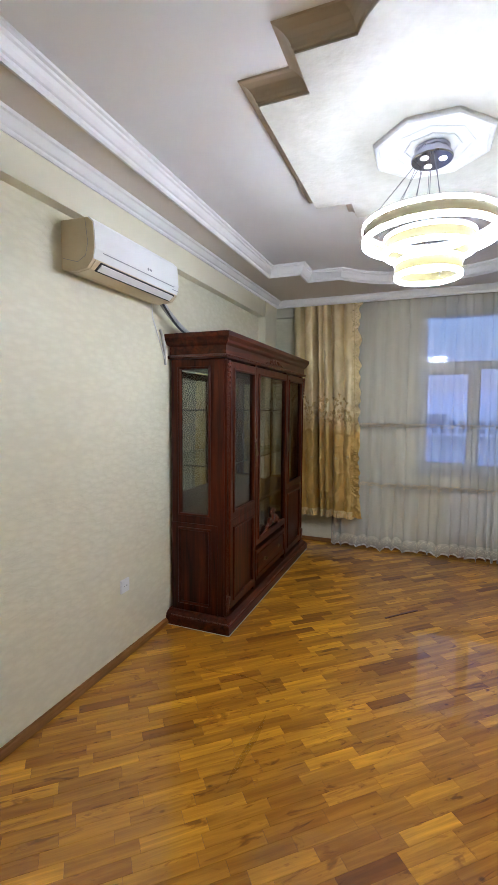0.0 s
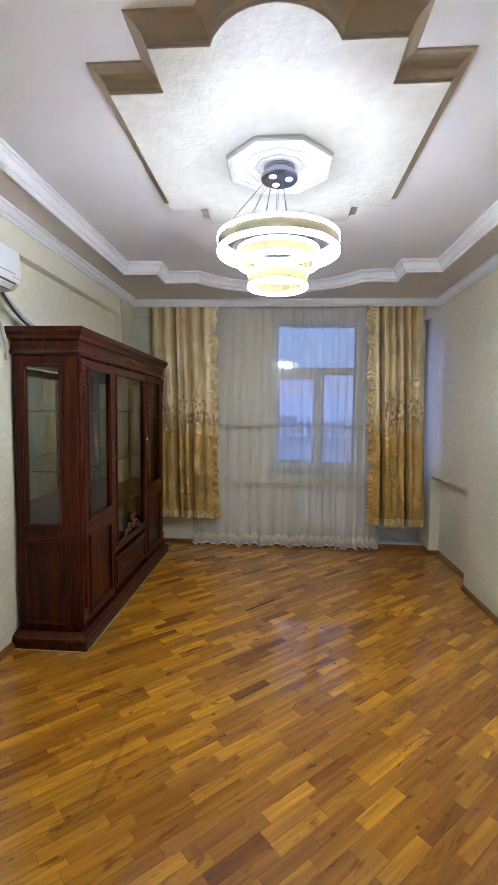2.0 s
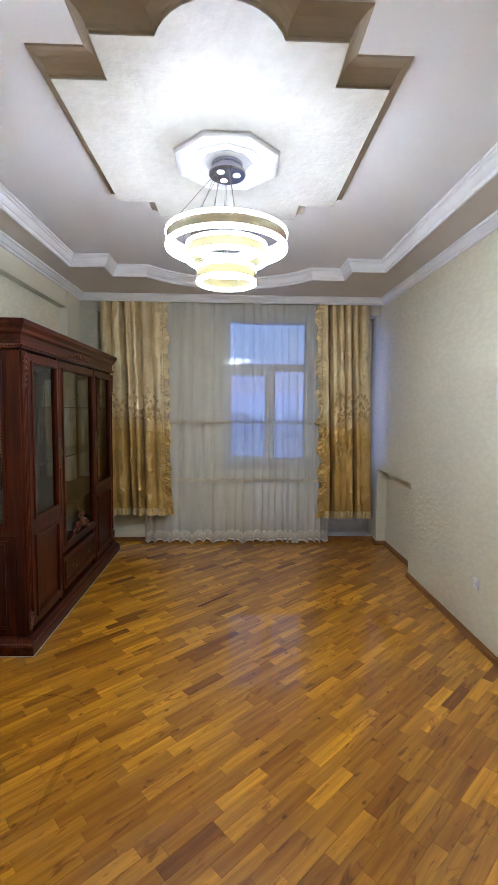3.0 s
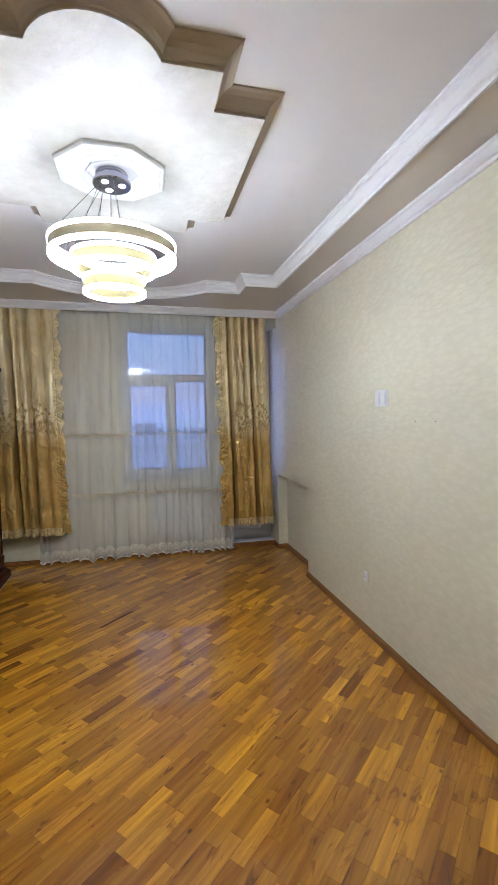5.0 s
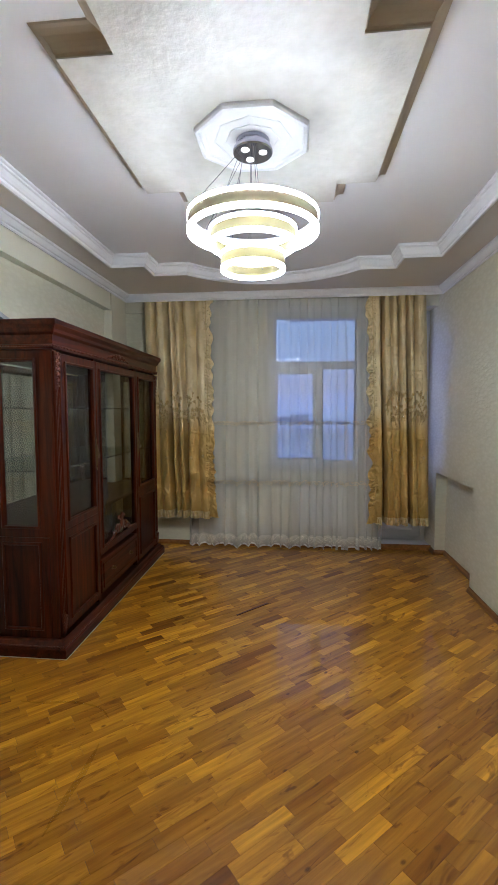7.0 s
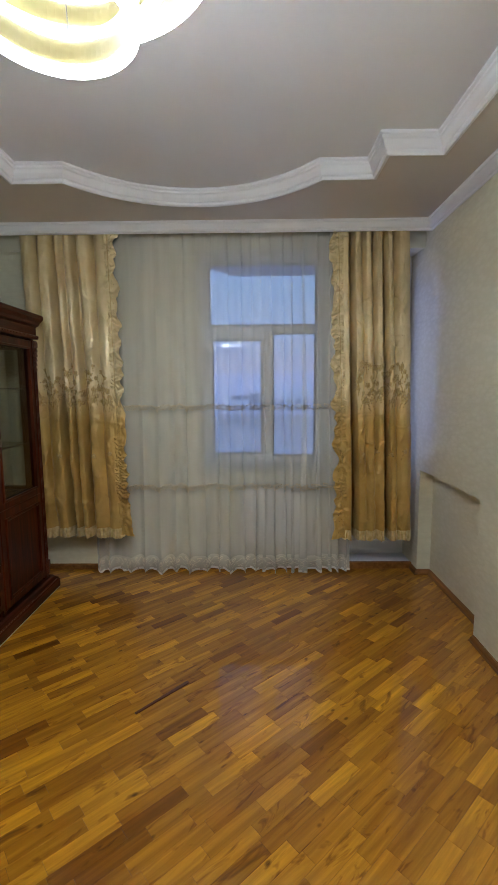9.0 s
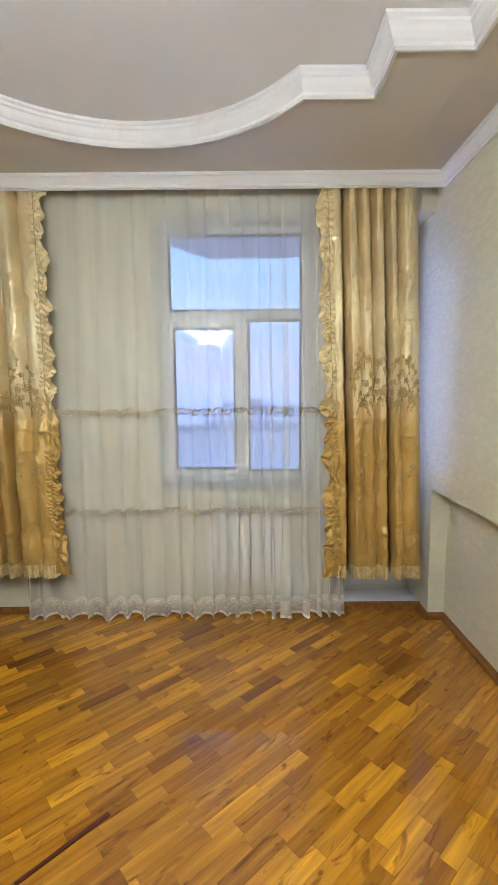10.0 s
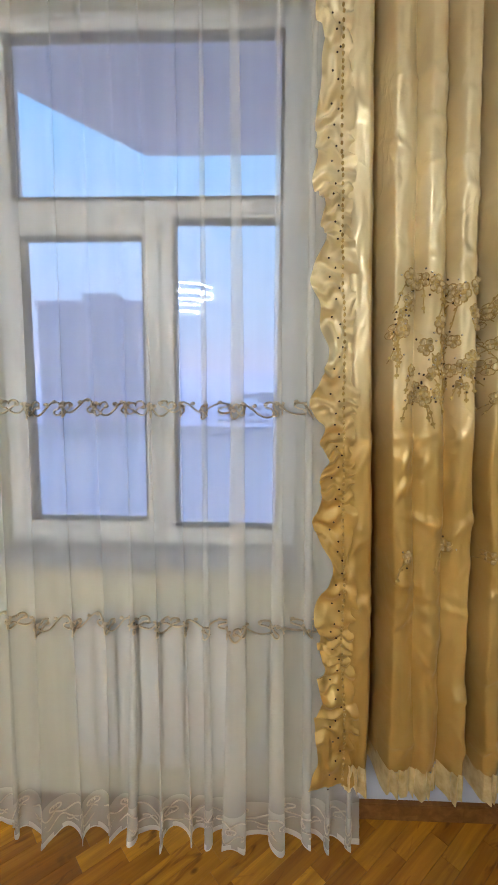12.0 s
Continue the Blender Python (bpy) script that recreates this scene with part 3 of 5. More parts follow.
structure("door_sill", boxed(1.04, XR + 0.012, YB + 0.013, 5.50, -0.05, 0.05, bevel=0.004), PVC, "white sill of the balcony door")

# area lamp added in the door opening, standing in for blue skylight
sky_lamp = bpy.data.lights.new("door_daylight", "AREA")
sky_lamp.shape, sky_lamp.size, sky_lamp.size_y = "RECTANGLE", 0.34, 1.55
sky_lamp.energy, sky_lamp.color = 1.5, (0.36, 0.42, 1.0)
new("door_daylight", sky_lamp).matrix_world = look((1.345, 5.535, 1.69), (1.345, 4.5, 1.69))

# ---------------------------------------------------------------- outside
LOW = -26.0
bm = bmesh.new()
sl = [(0.12, 6.55), (-0.62, 5.57), (3.2, 5.57), (3.2, 6.55)]
a = [bm.verts.new((x, y, 2.73)) for x, y in sl]
b = [bm.verts.new((x, y, 2.90)) for x, y in sl]
bm.faces.new(a)
bm.faces.new(b[::-1])
for i in range(4):
    bm.faces.new((a[i], a[(i + 1) % 4], b[(i + 1) % 4], b[i]))
structure("balcony_slab_above", bm, CONCRETE, "pale underside of the balcony above")
bm = bmesh.new()
box(bm, -1.2, 3.2, 5.57, 6.5, -0.16, -0.02)
structure("balcony_floor", bm, CONCRETE, "concrete balcony floor")
bm = bmesh.new()
box(bm, -1.2, 3.2, 6.5, 6.6, -0.16, 1.17)
box(bm, -1.2, 3.2, 6.47, 6.63, 1.17, 1.21, 0.006)
structure("balcony_parapet", bm, PARAPET, "pale lavender translucent balcony parapet")
bm = bmesh.new()
bow = [(3800 * math.sin(radians(-75 + 7.5 * k)), 3800 * math.cos(radians(-75 + 7.5 * k))) for k in range(21)]
low_ring = [bm.verts.new((x, y, LOW - 40)) for x, y in bow]
high_ring = [bm.verts.new((x, y, 3200)) for x, y in bow]
for i in range(20):
    bm.faces.new((low_ring[i], low_ring[i + 1], high_ring[i + 1], high_ring[i]))
structure("backdrop", bm, DUSK, "clear dusk sky, pale cyan above a lavender horizon", True)
bm = bmesh.new()
bmesh.ops.create_grid(bm, x_segments=2, y_segments=2, size=4000)
for v in bm.verts:
    v.co.z = LOW
structure("ground", bm, LAND, "city ground far below, tinted for haze")


def hill_ridge(name, y, x0, x1, height, seed):
    bm = bmesh.new()
    n = 60
    top, foot = [], []
    for i in range(n + 1):
        x = x0 + (x1 - x0) * i / n
        h = height * (0.72 + 0.4 * noise.noise((i * 0.09, seed, 0)) + 0.08 * noise.noise((i * 0.4, seed, 3)))
        top.append(bm.verts.new((x, y + 300, LOW + max(20, h))))
        foot.append(bm.verts.new((x, y, LOW - 1)))
    for i in range(n):
        bm.faces.new((foot[i], foot[i + 1], top[i + 1], top[i]))
    structure(name, bm, HILL, "hill ridge tinted blue for haze")


hill_ridge("hill_ridge", 2600, -2200, 2600, 170, 1.7)
hill_ridge("hill_ridge_far", 3400, -3000, 3400, 210, 5.2)


def block_of_flats(x, y, w, d, top, wall_mat, label, floors, bays, turn=0.0):
    ob = thing("apartment_building", label, "building", (x, y, LOW), "buildings seen from the window")
    ob.rotation_euler.z = radians(turn)
    h = top - LOW
    bm = bmesh.new()
    box(bm, -w / 2, w / 2, -d / 2, d / 2, 0, h)
    part("wall", bm, wall_mat, ob)
    bm = bmesh.new()
    box(bm, -w / 2 - 0.4, w / 2 + 0.4, -d / 2 - 0.4, d / 2 + 0.4, h, h + 0.9)
    box(bm, -w * 0.2, w * 0.1, -d * 0.2, d * 0.2, h + 0.9, h + 3.0)
    part("roof", bm, wall_mat, ob)
    fh = 3.1
    me = None
    for f in range(floors):
        for k in range(bays):
            cx = -w / 2 + w * (k + 0.5) / bays
            cz = h - 1.6 - f * fh
            if me is None:
                bm = bmesh.new()
                box(bm, -w / bays * 0.3, w / bays * 0.3, -0.18, 0.02, -0.8, 0.8)
                wn_ob = part("window", bm, HAZE_W, ob)
                me = wn_ob.data
            else:
                wn_ob = new("window", me)
                wn_ob.parent = ob
            wn_ob.location = (cx, -d / 2 - 0.02, cz)
    return ob


block_of_flats(-27.8, 88, 20, 14, 14.8, HAZE_A, "tall grey apartment block tinted for haze", 7, 7)
block_of_flats(22, 190, 30, 14, -2.0, HAZE_B, "pale low apartment block tinted for haze", 4, 9, -8)
block_of_flats(-6, 230, 34, 14, -7.0, HAZE_B, "pale apartment block with dark windows tinted for haze", 3, 9, 6)
block_of_flats(62, 260, 40, 14, -1.0, HAZE_A, "grey apartment block tinted for haze", 4, 10, -15)
block_of_flats(-64, 210, 40, 14, 3.0, HAZE_B, "pale apartment block tinted for haze", 5, 10, 12)
block_of_flats(8, 420, 60, 16, -6.0, HAZE_A, "long grey apartment block far off, tinted for haze", 3, 12, 3)

# ---------------------------------------------------------------- display cabinet
CX0, CX1, CY0, CY1 = -1.70, -1.275, 2.86, 4.87     # back, front and ends of the body


def scroll(bm, c, size, turns=1.25, r=0.006, flip=1, plane="yz", start=0.0):
    pts, rs = [], []
    n = 16
    for i in range(n):
        a = start + turns * 2 * math.pi * i / (n - 1)
        rad = size * (1 - 0.8 * i / (n - 1))
        u, w = flip * rad * math.cos(a), rad * math.sin(a)
        pts.append((c[0], c[1] + u, c[2] + w) if plane == "yz" else (c[0] + u, c[1], c[2] + w))
        rs.append(r * (1 - 0.5 * i / (n - 1)))
    tube(bm, pts, rs, 6)


def carved_drop(bm, x, y, z, h):
    """Acanthus drop on a corner post."""
    for k in range(6):
        f = k / 5
        s = 1 - 0.55 * f
        blob(bm, (x, y, z - h * f), 0.014 * s, 0.022 * s, 0.022 * s, 1)
        for sgn in (-1, 1):
            blob(bm, (x, y + sgn * 0.020 * s, z - h * f - 0.008), 0.011 * s, 0.012 * s, 0.016 * s, 1)
    scroll(bm, (x + 0.004, y, z + 0.004), 0.022, 1.1, 0.006)


def display_cabinet():
    cab = thing("display_cabinet", "dark mahogany display cabinet with glass doors and a mirrored back", "cabinet", (-1.48, 3.865, 0))
    P = lambda name, bm, mat, label="", smooth=False, parent=cab: piece(name, bm, mat, parent, label, smooth)

    def P2(name, bm, mat, parent, label=""):
        ob = finish(name, bm, mat)
        if label:
            tagged(ob, label)
        ob.parent = parent
        return ob

    # plinth with a stepped top edge
    bm = bmesh.new()
    line = [(CX0, CY0), (CX1, CY0), (CX1, CY1), (CX0, CY1)]
    sweep(bm, line, [(-x, z) for x, z in ((0.0, 0.0), (0.052, 0.0), (0.052, 0.060), (0.046, 0.066), (0.046, 0.074), (0.036, 0.082), (0.022, 0.092), (0.016, 0.106), (0.0, 0.106))], True)
    box(bm, CX0, CX1, CY0, CY1, 0.02, 0.10)
    P("plinth", bm, MAHOGANY_RAIL)
    bm = bmesh.new()
    for k in range(26):
        blob(bm, (CX0 + 0.02 + k * 0.0175, CY0 - 0.044, 0.074), 0.010, 0.006, 0.007)
    for k in range(112):
        blob(bm, (CX1 + 0.044, CY0 - 0.02 + k * 0.0183, 0.074), 0.006, 0.010, 0.007)
    P("beading", bm, CARVED)
    bm = bmesh.new()
    sweep(bm, [(CX0, CY0 - 0.056), (CX1 + 0.056, CY0 - 0.056), (CX1 + 0.056, CY1 + 0.03)], [(0.0, 0.001), (0.008, 0.001), (0.008, 0.004), (0.0, 0.004)], False)
    P("felt_strip", bm, INSUL, "thin pale strip under the plinth")
    # crown
    bm = bmesh.new()
    sweep(bm, line, [(-x, z) for x, z in ((0.0, 1.900), (0.012, 1.902), (0.016, 1.915), (0.016, 1.925), (0.004, 1.930), (0.004, 1.985), (0.012, 1.992), (0.022, 2.000), (0.026, 2.018),
                                          (0.040, 2.036), (0.044, 2.042), (0.044, 2.068), (0.040, 2.074), (0.0, 2.074))], True)
    box(bm, CX0, CX1, CY0, CY1, 1.90, 2.07)
    P("crown", bm, MAHOGANY_RAIL)
    bm = bmesh.new()
    for k in range(26):
        blob(bm, (CX0 + 0.01 + k * 0.0172, CY0 - 0.018, 1.919), 0.010, 0.006, 0.008)
    for k in range(112):
        blob(bm, (CX1 + 0.018, CY0 - 0.015 + k * 0.0182, 1.919), 0.006, 0.010, 0.008)
    P("beading", bm, CARVED)
    bm = bmesh.new()
    for sg in (-1, 1):
        scroll(bm, (CX1 + 0.012, 3.86 + sg * 0.05, 1.956), 0.026, 1.3, 0.007, sg)
        scroll(bm, (CX1 + 0.010, 3.86 + sg * 0.11, 1.952), 0.020, 1.2, 0.006, -sg)
        for k in range(5):
            blob(bm, (CX1 + 0.008, 3.86 + sg * (0.145 + 0.018 * k), 1.952 - 0.001 * k * k), 0.007, 0.013, 0.010 - 0.001 * k)
    blob(bm, (CX1 + 0.012, 3.86, 1.962), 0.012, 0.022, 0.026, 2)
    P("crest", bm, CARVED, "carved crest")
    # corner posts
    for y in (CY0, CY1 - 0.07):
        bm = boxed(CX1 - 0.07, CX1, y, y + 0.07, 0.10, 1.90, bevel=0.012)
        for k in range(3):
            tube(bm, [(CX1 - 0.001, y + 0.018 + 0.017 * k, 0.26), (CX1 - 0.001, y + 0.018 + 0.017 * k, 1.66)], 0.0055, 6)
        P("post", bm, MAHOGANY)
        bm = bmesh.new()
        carved_drop(bm, CX1 + 0.010, y + 0.035, 1.86, 0.17)
        P("corner_carving", bm, CARVED, "carved leaf drop")
        bm = bmesh.new()
        carved_drop(bm, CX1 + 0.006, y + 0.035, 0.22, 0.09)
        P("corner_carving", bm, CARVED, "small carved leaf foot")
    # ends with a glazed upper and a panelled lower field
    for y, s in ((CY0, 1), (CY1, -1)):
        ya, yb = sorted((y + s * 0.004, y + s * 0.028))
        P("end_frame", rimmed("y", CX0, CX1 - 0.055, 0.745, 1.90, 0.072, y + s * 0.028, y + s * 0.004, -0.003 * s), MAHOGANY)
        lower = P("end_panel", boxed(CX0, CX1 - 0.065, ya, yb, 0.10, 0.744), MAHOGANY)
        P2("moulding", rimmed("y", -1.645, -1.385, 0.155, 0.715, 0.018, y + s * 0.004, y - s * 0.011, 0.004 * -s), MAHOGANY, lower)
        P("moulding", rimmed("y", -1.642, -1.388, 0.802, 1.848, 0.016, y + s * 0.004, y - s * 0.011, 0.004 * -s), MAHOGANY)
        p = P("end_glass", boxed(-1.628, -1.402, y + s * 0.014 - 0.002, y + s * 0.014 + 0.002, 0.815, 1.835), CABINET_GLASS)
        p.visible_shadow = False
    # back, deck, top
    P("back_mirror", boxed(CX0 + 0.006, CX0 + 0.012, CY0 + 0.03, CY1 - 0.03, 0.80, 1.90), MIRROR, "mirrored back")
    P("back_board", boxed(CX0, CX0 + 0.005, CY0 + 0.03, CY1 - 0.03, 0.10, 1.90), INNER)
    P("deck", boxed(CX0 + 0.012, CX1 - 0.03, CY0 + 0.03, CY1 - 0.03, 0.775, 0.80), INNER)
    for y in (3.43, 4.25):
        P("divider", boxed(CX1 - 0.045, CX1 - 0.004, y - 0.018, y + 0.018, 0.10, 1.90), MAHOGANY)
    for z in (1.155, 1.545):
        p = P("shelf", boxed(CX0 + 0.013, CX1 - 0.05, CY0 + 0.03, CY1 - 0.03, z - 0.003, z + 0.003), SHELF_GLASS, "clear glass shelf")
        p.visible_shadow = False
        rim_bm = bmesh.new()
        box(rim_bm, CX0 + 0.014, CX1 - 0.050, CY0 + 0.0285, CY0 + 0.0298, z - 0.0045, z + 0.0045)
        box(rim_bm, CX1 - 0.0498, CX1 - 0.0485, CY0 + 0.03, CY1 - 0.03, z - 0.0045, z + 0.0045)
        P("shelf_edge", rim_bm, DARK, "dark cut edge of the glass shelf")

    def door_unit(y0, y1, z_bottom, z_glass, lower):
        g = 0.055
        xa, xb = CX1 - 0.018, CX1 + 0.004
        d = P("door", rimmed("x", y0 + 0.003, y1 - 0.003, z_glass - 0.055, 1.885, 0.055, xa, xb, 0.004), MAHOGANY)
        P2("moulding", rimmed("x", y0 + g - 0.006, y1 - g + 0.006, z_glass - 0.006, 1.838, 0.016, xb - 0.002, xb + 0.011, 0.004), MAHOGANY, d)
        if lower:
            P2("lower_frame", rimmed("x", y0 + 0.003, y1 - 0.003, z_bottom, z_glass - 0.056, 0.058, xa, xb, 0.004), MAHOGANY, d)
            P2("lower_panel", boxed(xa, xb - 0.010, y0 + g, y1 - g, z_bottom + 0.056, z_glass - 0.110), MAHOGANY, d)
            P2("moulding", rimmed("x", y0 + g - 0.004, y1 - g + 0.004, z_bottom + 0.052, z_glass - 0.108, 0.020, xb - 0.002, xb + 0.011, 0.004), MAHOGANY, d)
        p = P2("pane", boxed(CX1 - 0.010, CX1 - 0.006, y0 + g, y1 - g, z_glass, 1.832), DOOR_GLASS, d)
        p.visible_shadow = False
        return d

    def pull(d, y):
        bm = bmesh.new()
        x = CX1 + 0.008
        tube(bm, [(x, y, 1.30), (x + 0.004, y, 1.275), (x + 0.003, y, 1.15), (x, y, 1.125)], [0.004, 0.009, 0.009, 0.004], 8)
        blob(bm, (x + 0.006, y, 1.245), 0.010, 0.013, 0.016, 2)
        tube(bm, [(x + 0.012, y, 1.235), (x + 0.020, y + 0.006, 1.215), (x + 0.018, y, 1.19)], [0.004, 0.005, 0.007], 8)
        blob(bm, (x + 0.003, y, 1.315), 0.006, 0.009, 0.014, 1)
        blob(bm, (x + 0.003, y, 1.11), 0.006, 0.009, 0.014, 1)
        P2("handle", bm, BRASS, d, "ornate dark brass handle")

    d1 = door_unit(2.93, 3.43, 0.13, 0.83, True)
    pull(d1, 3.405)
    d2 = door_unit(3.43, 4.25, 0.42, 0.50, False)
    d3 = door_unit(4.25, 4.80, 0.13, 0.83, True)
    pull(d3, 4.278)
    # drawer below the middle door
    bm = boxed(CX1 - 0.30, CX1 + 0.003, 3.455, 4.225, 0.15, 0.405, bevel=0.004)
    dr = P("drawer", bm, MAHOGANY_RAIL)
    P2("moulding", rimmed("x", 3.48, 4.20, 0.185, 0.375, 0.02, CX1 + 0.001, CX1 + 0.011, 0.003), MAHOGANY_RAIL, dr)
    for y in (3.65, 4.03):
        bm = bmesh.new()
        tube(bm, [(CX1 + 0.004, y, 0.285), (CX1 + 0.022, y, 0.285)], 0.006, 8)
        blob(bm, (CX1 + 0.027, y, 0.285), 0.009, 0.014, 0.014, 2)
        blob(bm, (CX1 + 0.007, y, 0.285), 0.004, 0.03, 0.018, 1)
        P2("handle", bm, BRASS, dr)
    # carved ornament on the foot of the middle pane
    bm = bmesh.new()
    x, c = CX1 + 0.010, 3.84
    blob(bm, (x + 0.004, c, 0.60), 0.014, 0.03, 0.045, 2)
    for sg in (-1, 1):
        scroll(bm, (x, c + sg * 0.07, 0.565), 0.045, 1.4, 0.011, sg)
        scroll(bm, (x, c + sg * 0.15, 0.535), 0.034, 1.3, 0.009, -sg)
        scroll(bm, (x, c + sg * 0.035, 0.645), 0.028, 1.2, 0.008, sg)
        for k in range(5):
            blob(bm, (x, c + sg * (0.19 + 0.028 * k), 0.52 - 0.003 * k), 0.008, 0.020, 0.014 - 0.0018 * k)
    for k in range(3):
        blob(bm, (x + 0.006, c + 0.02 * (k - 1), 0.66 + 0.012 * (k == 1)), 0.012, 0.016, 0.02, 1)
    P2("carving", bm, CARVED, d2, "carved scrollwork ornament")


display_cabinet()


# ---------------------------------------------------------------- air conditioner, pipe, cables
def air_conditioner():
    y0, y1, xw = 1.885, 2.665, XL
    ac = thing("air_conditioner", "white wall air conditioner with yellowed ends under the beam", "air conditioner", (xw, 2.29, 2.23))
    prof = [(xw, 2.245), (xw + 0.08, 2.228), (xw + 0.16, 2.240), (xw + 0.193, 2.275), (xw + 0.205, 2.33), (xw + 0.202, 2.40), (xw + 0.195, 2.455), (xw + 0.165, 2.480), (xw, 2.485)]

    def extrude(ya, yb, grow=0.0):
        bm = bmesh.new()
        cx, cz = xw + 0.1, 2.36
        pts = [(x if x == xw else x + grow * (x - cx) / 0.1, z + grow * (z - cz) / 0.12) for x, z in prof]
        a = [bm.verts.new((x, ya, z)) for x, z in pts]
        b = [bm.verts.new((x, yb, z)) for x, z in pts]
        bm.faces.new(a)
        bm.faces.new(b[::-1])
        for i in range(len(a)):
            j = (i + 1) % len(a)
            bm.faces.new((a[i], a[j], b[j], b[i]))
        return bm
    piece("body", extrude(y0 + 0.02, y1 - 0.02), AGED, ac, "cream body")
    for ya, yb in ((y0, y0 + 0.019), (y1 - 0.019, y1)):
        piece("end_cap", extrude(ya, yb, -0.002), AGED, ac, "yellowed plastic end cap")
    # curved front panel
    bm = bmesh.new()
    arc = [(xw + 0.196, 2.282), (xw + 0.208, 2.33), (xw + 0.205, 2.40), (xw + 0.198, 2.457), (xw + 0.170, 2.482)]
    a = [[bm.verts.new((x, y, z)) for x, z in arc] + [bm.verts.new((x - 0.008, y, z)) for x, z in reversed(arc)] for y in (y0 + 0.004, y1 - 0.004)]
    n = len(a[0])
    bm.faces.new(a[0][::-1])
    bm.faces.new(a[1])
    for i in range(n):
        bm.faces.new((a[0][i], a[0][(i + 1) % n], a[1][(i + 1) % n], a[1][i]))
    piece("front_panel", bm, PLASTIC, ac, "glossy white front panel")
    bm = bmesh.new()
    box(bm, xw + 0.2065, xw + 0.2095, y0 + 0.06, y1 - 0.06, 2.318, 2.3215)
    piece("trim_line", bm, GREYLINE, ac)
    bm = bmesh.new()
    a = [(xw + 0.165, 2.2395), (xw + 0.204, 2.272)]
    d = Vector((a[1][0] - a[0][0], 0, a[1][1] - a[0][1])).normalized()
    nrm = Vector((d.z, 0, -d.x))

    def slab(ya, yb, s0, s1, lift0, lift1):
        r = bmesh.ops.create_cube(bm, size=1)
        base = Vector((a[0][0], 0, a[0][1]))
        for v in r["verts"]:
            s = s0 if v.co.x < 0 else s1
            lf = lift0 if v.co.z < 0 else lift1
            p = base + d * s + nrm * lf
            v.co = Vector((p.x, ya if v.co.y < 0 else yb, p.z))
    slab(y0 + 0.05, y1 - 0.05, -0.004, 0.05, -0.004, 0.002)
    # shade of the slot is given by the slab's near-black colour
    piece("outlet", bm, DARK, ac, "near-black slab for the shaded air outlet")
    bm = bmesh.new()
    slab(y0 + 0.058, y1 - 0.058, 0.004, 0.043, 0.002, 0.006)
    piece("flap", bm, PLASTIC, ac, "closed white air flap")
    bm = bmesh.new()
    blob(bm, (xw + 0.2075, 2.33, 2.352), 0.003, 0.009, 0.009, 2)
    box(bm, xw + 0.2065, xw + 0.2085, 2.344, 2.362, 2.346, 2.357)
    piece("badge", bm, GREYLINE, ac, "small grey badge")
    bm = bmesh.new()
    box(bm, xw + 0.2065, xw + 0.2085, 2.58, 2.66, 2.300, 2.303)
    piece("lettering_bar", bm, GREYLINE, ac)
    bm = bmesh.new()
    tube(bm, [(xw + 0.012, y0 + 0.0005, 2.30), (xw + 0.10, y0 + 0.0005, 2.275), (xw + 0.150, y0 + 0.0005, 2.30), (xw + 0.165, y0 + 0.0005, 2.36), (xw + 0.150, y0 + 0.0005, 2.472)], 0.0016, 6)
    piece("seam", bm, GREYLINE, ac, "seam line of the end cap")


air_conditioner()


def sagging(a, b, sag, n=14):
    a, b = Vector(a), Vector(b)
    return [a.lerp(b, i / n) - Vector((0, 0, sag * math.sin(math.pi * i / n))) for i in range(n + 1)]


bm = bmesh.new()
tube(bm, sagging((XL + 0.085, 2.65, 2.245), (XL + 0.06, 3.06, 2.10), 0.02) + [(XL + 0.03, 3.3, 2.095)], 0.019, 10)
tagged(finish("air_conditioner_pipe", bm, INSUL, True), "grey wrapped air conditioner pipe running behind the cabinet", "pipe")
bm = bmesh.new()
tube(bm, sagging((XL + 0.105, 2.64, 2.23), (XL + 0.075, 3.06, 2.085), 0.035), 0.007, 8)
tagged(finish("black_cable", bm, BLACKCABLE, True), "black cable beside the air conditioner pipe", "cable")
bm = bmesh.new()
tube(bm, [(XL + 0.02, 2.64, 2.24), (XL + 0.01, 2.66, 2.16), (XL + 0.008, 2.72, 2.06), (XL + 0.008, 2.765, 1.98), (XL + 0.012, 2.80, 1.90)], 0.0045, 8)
tagged(finish("white_cable", bm, PLASTIC, True), "white cable hanging down the wall", "cable")
bm = bmesh.new()
tube(bm, [(XL + 0.012, 2.745, 2.09), (XL + 0.012, 2.775, 2.05), (XL + 0.012, 2.797, 1.97), (XL + 0.012, 2.81, 1.86)], [0.008, 0.012, 0.012, 0.008], 8)
tagged(finish("wrapped_cable", bm, INSUL, True), "taped cable end behind the cabinet", "cable")


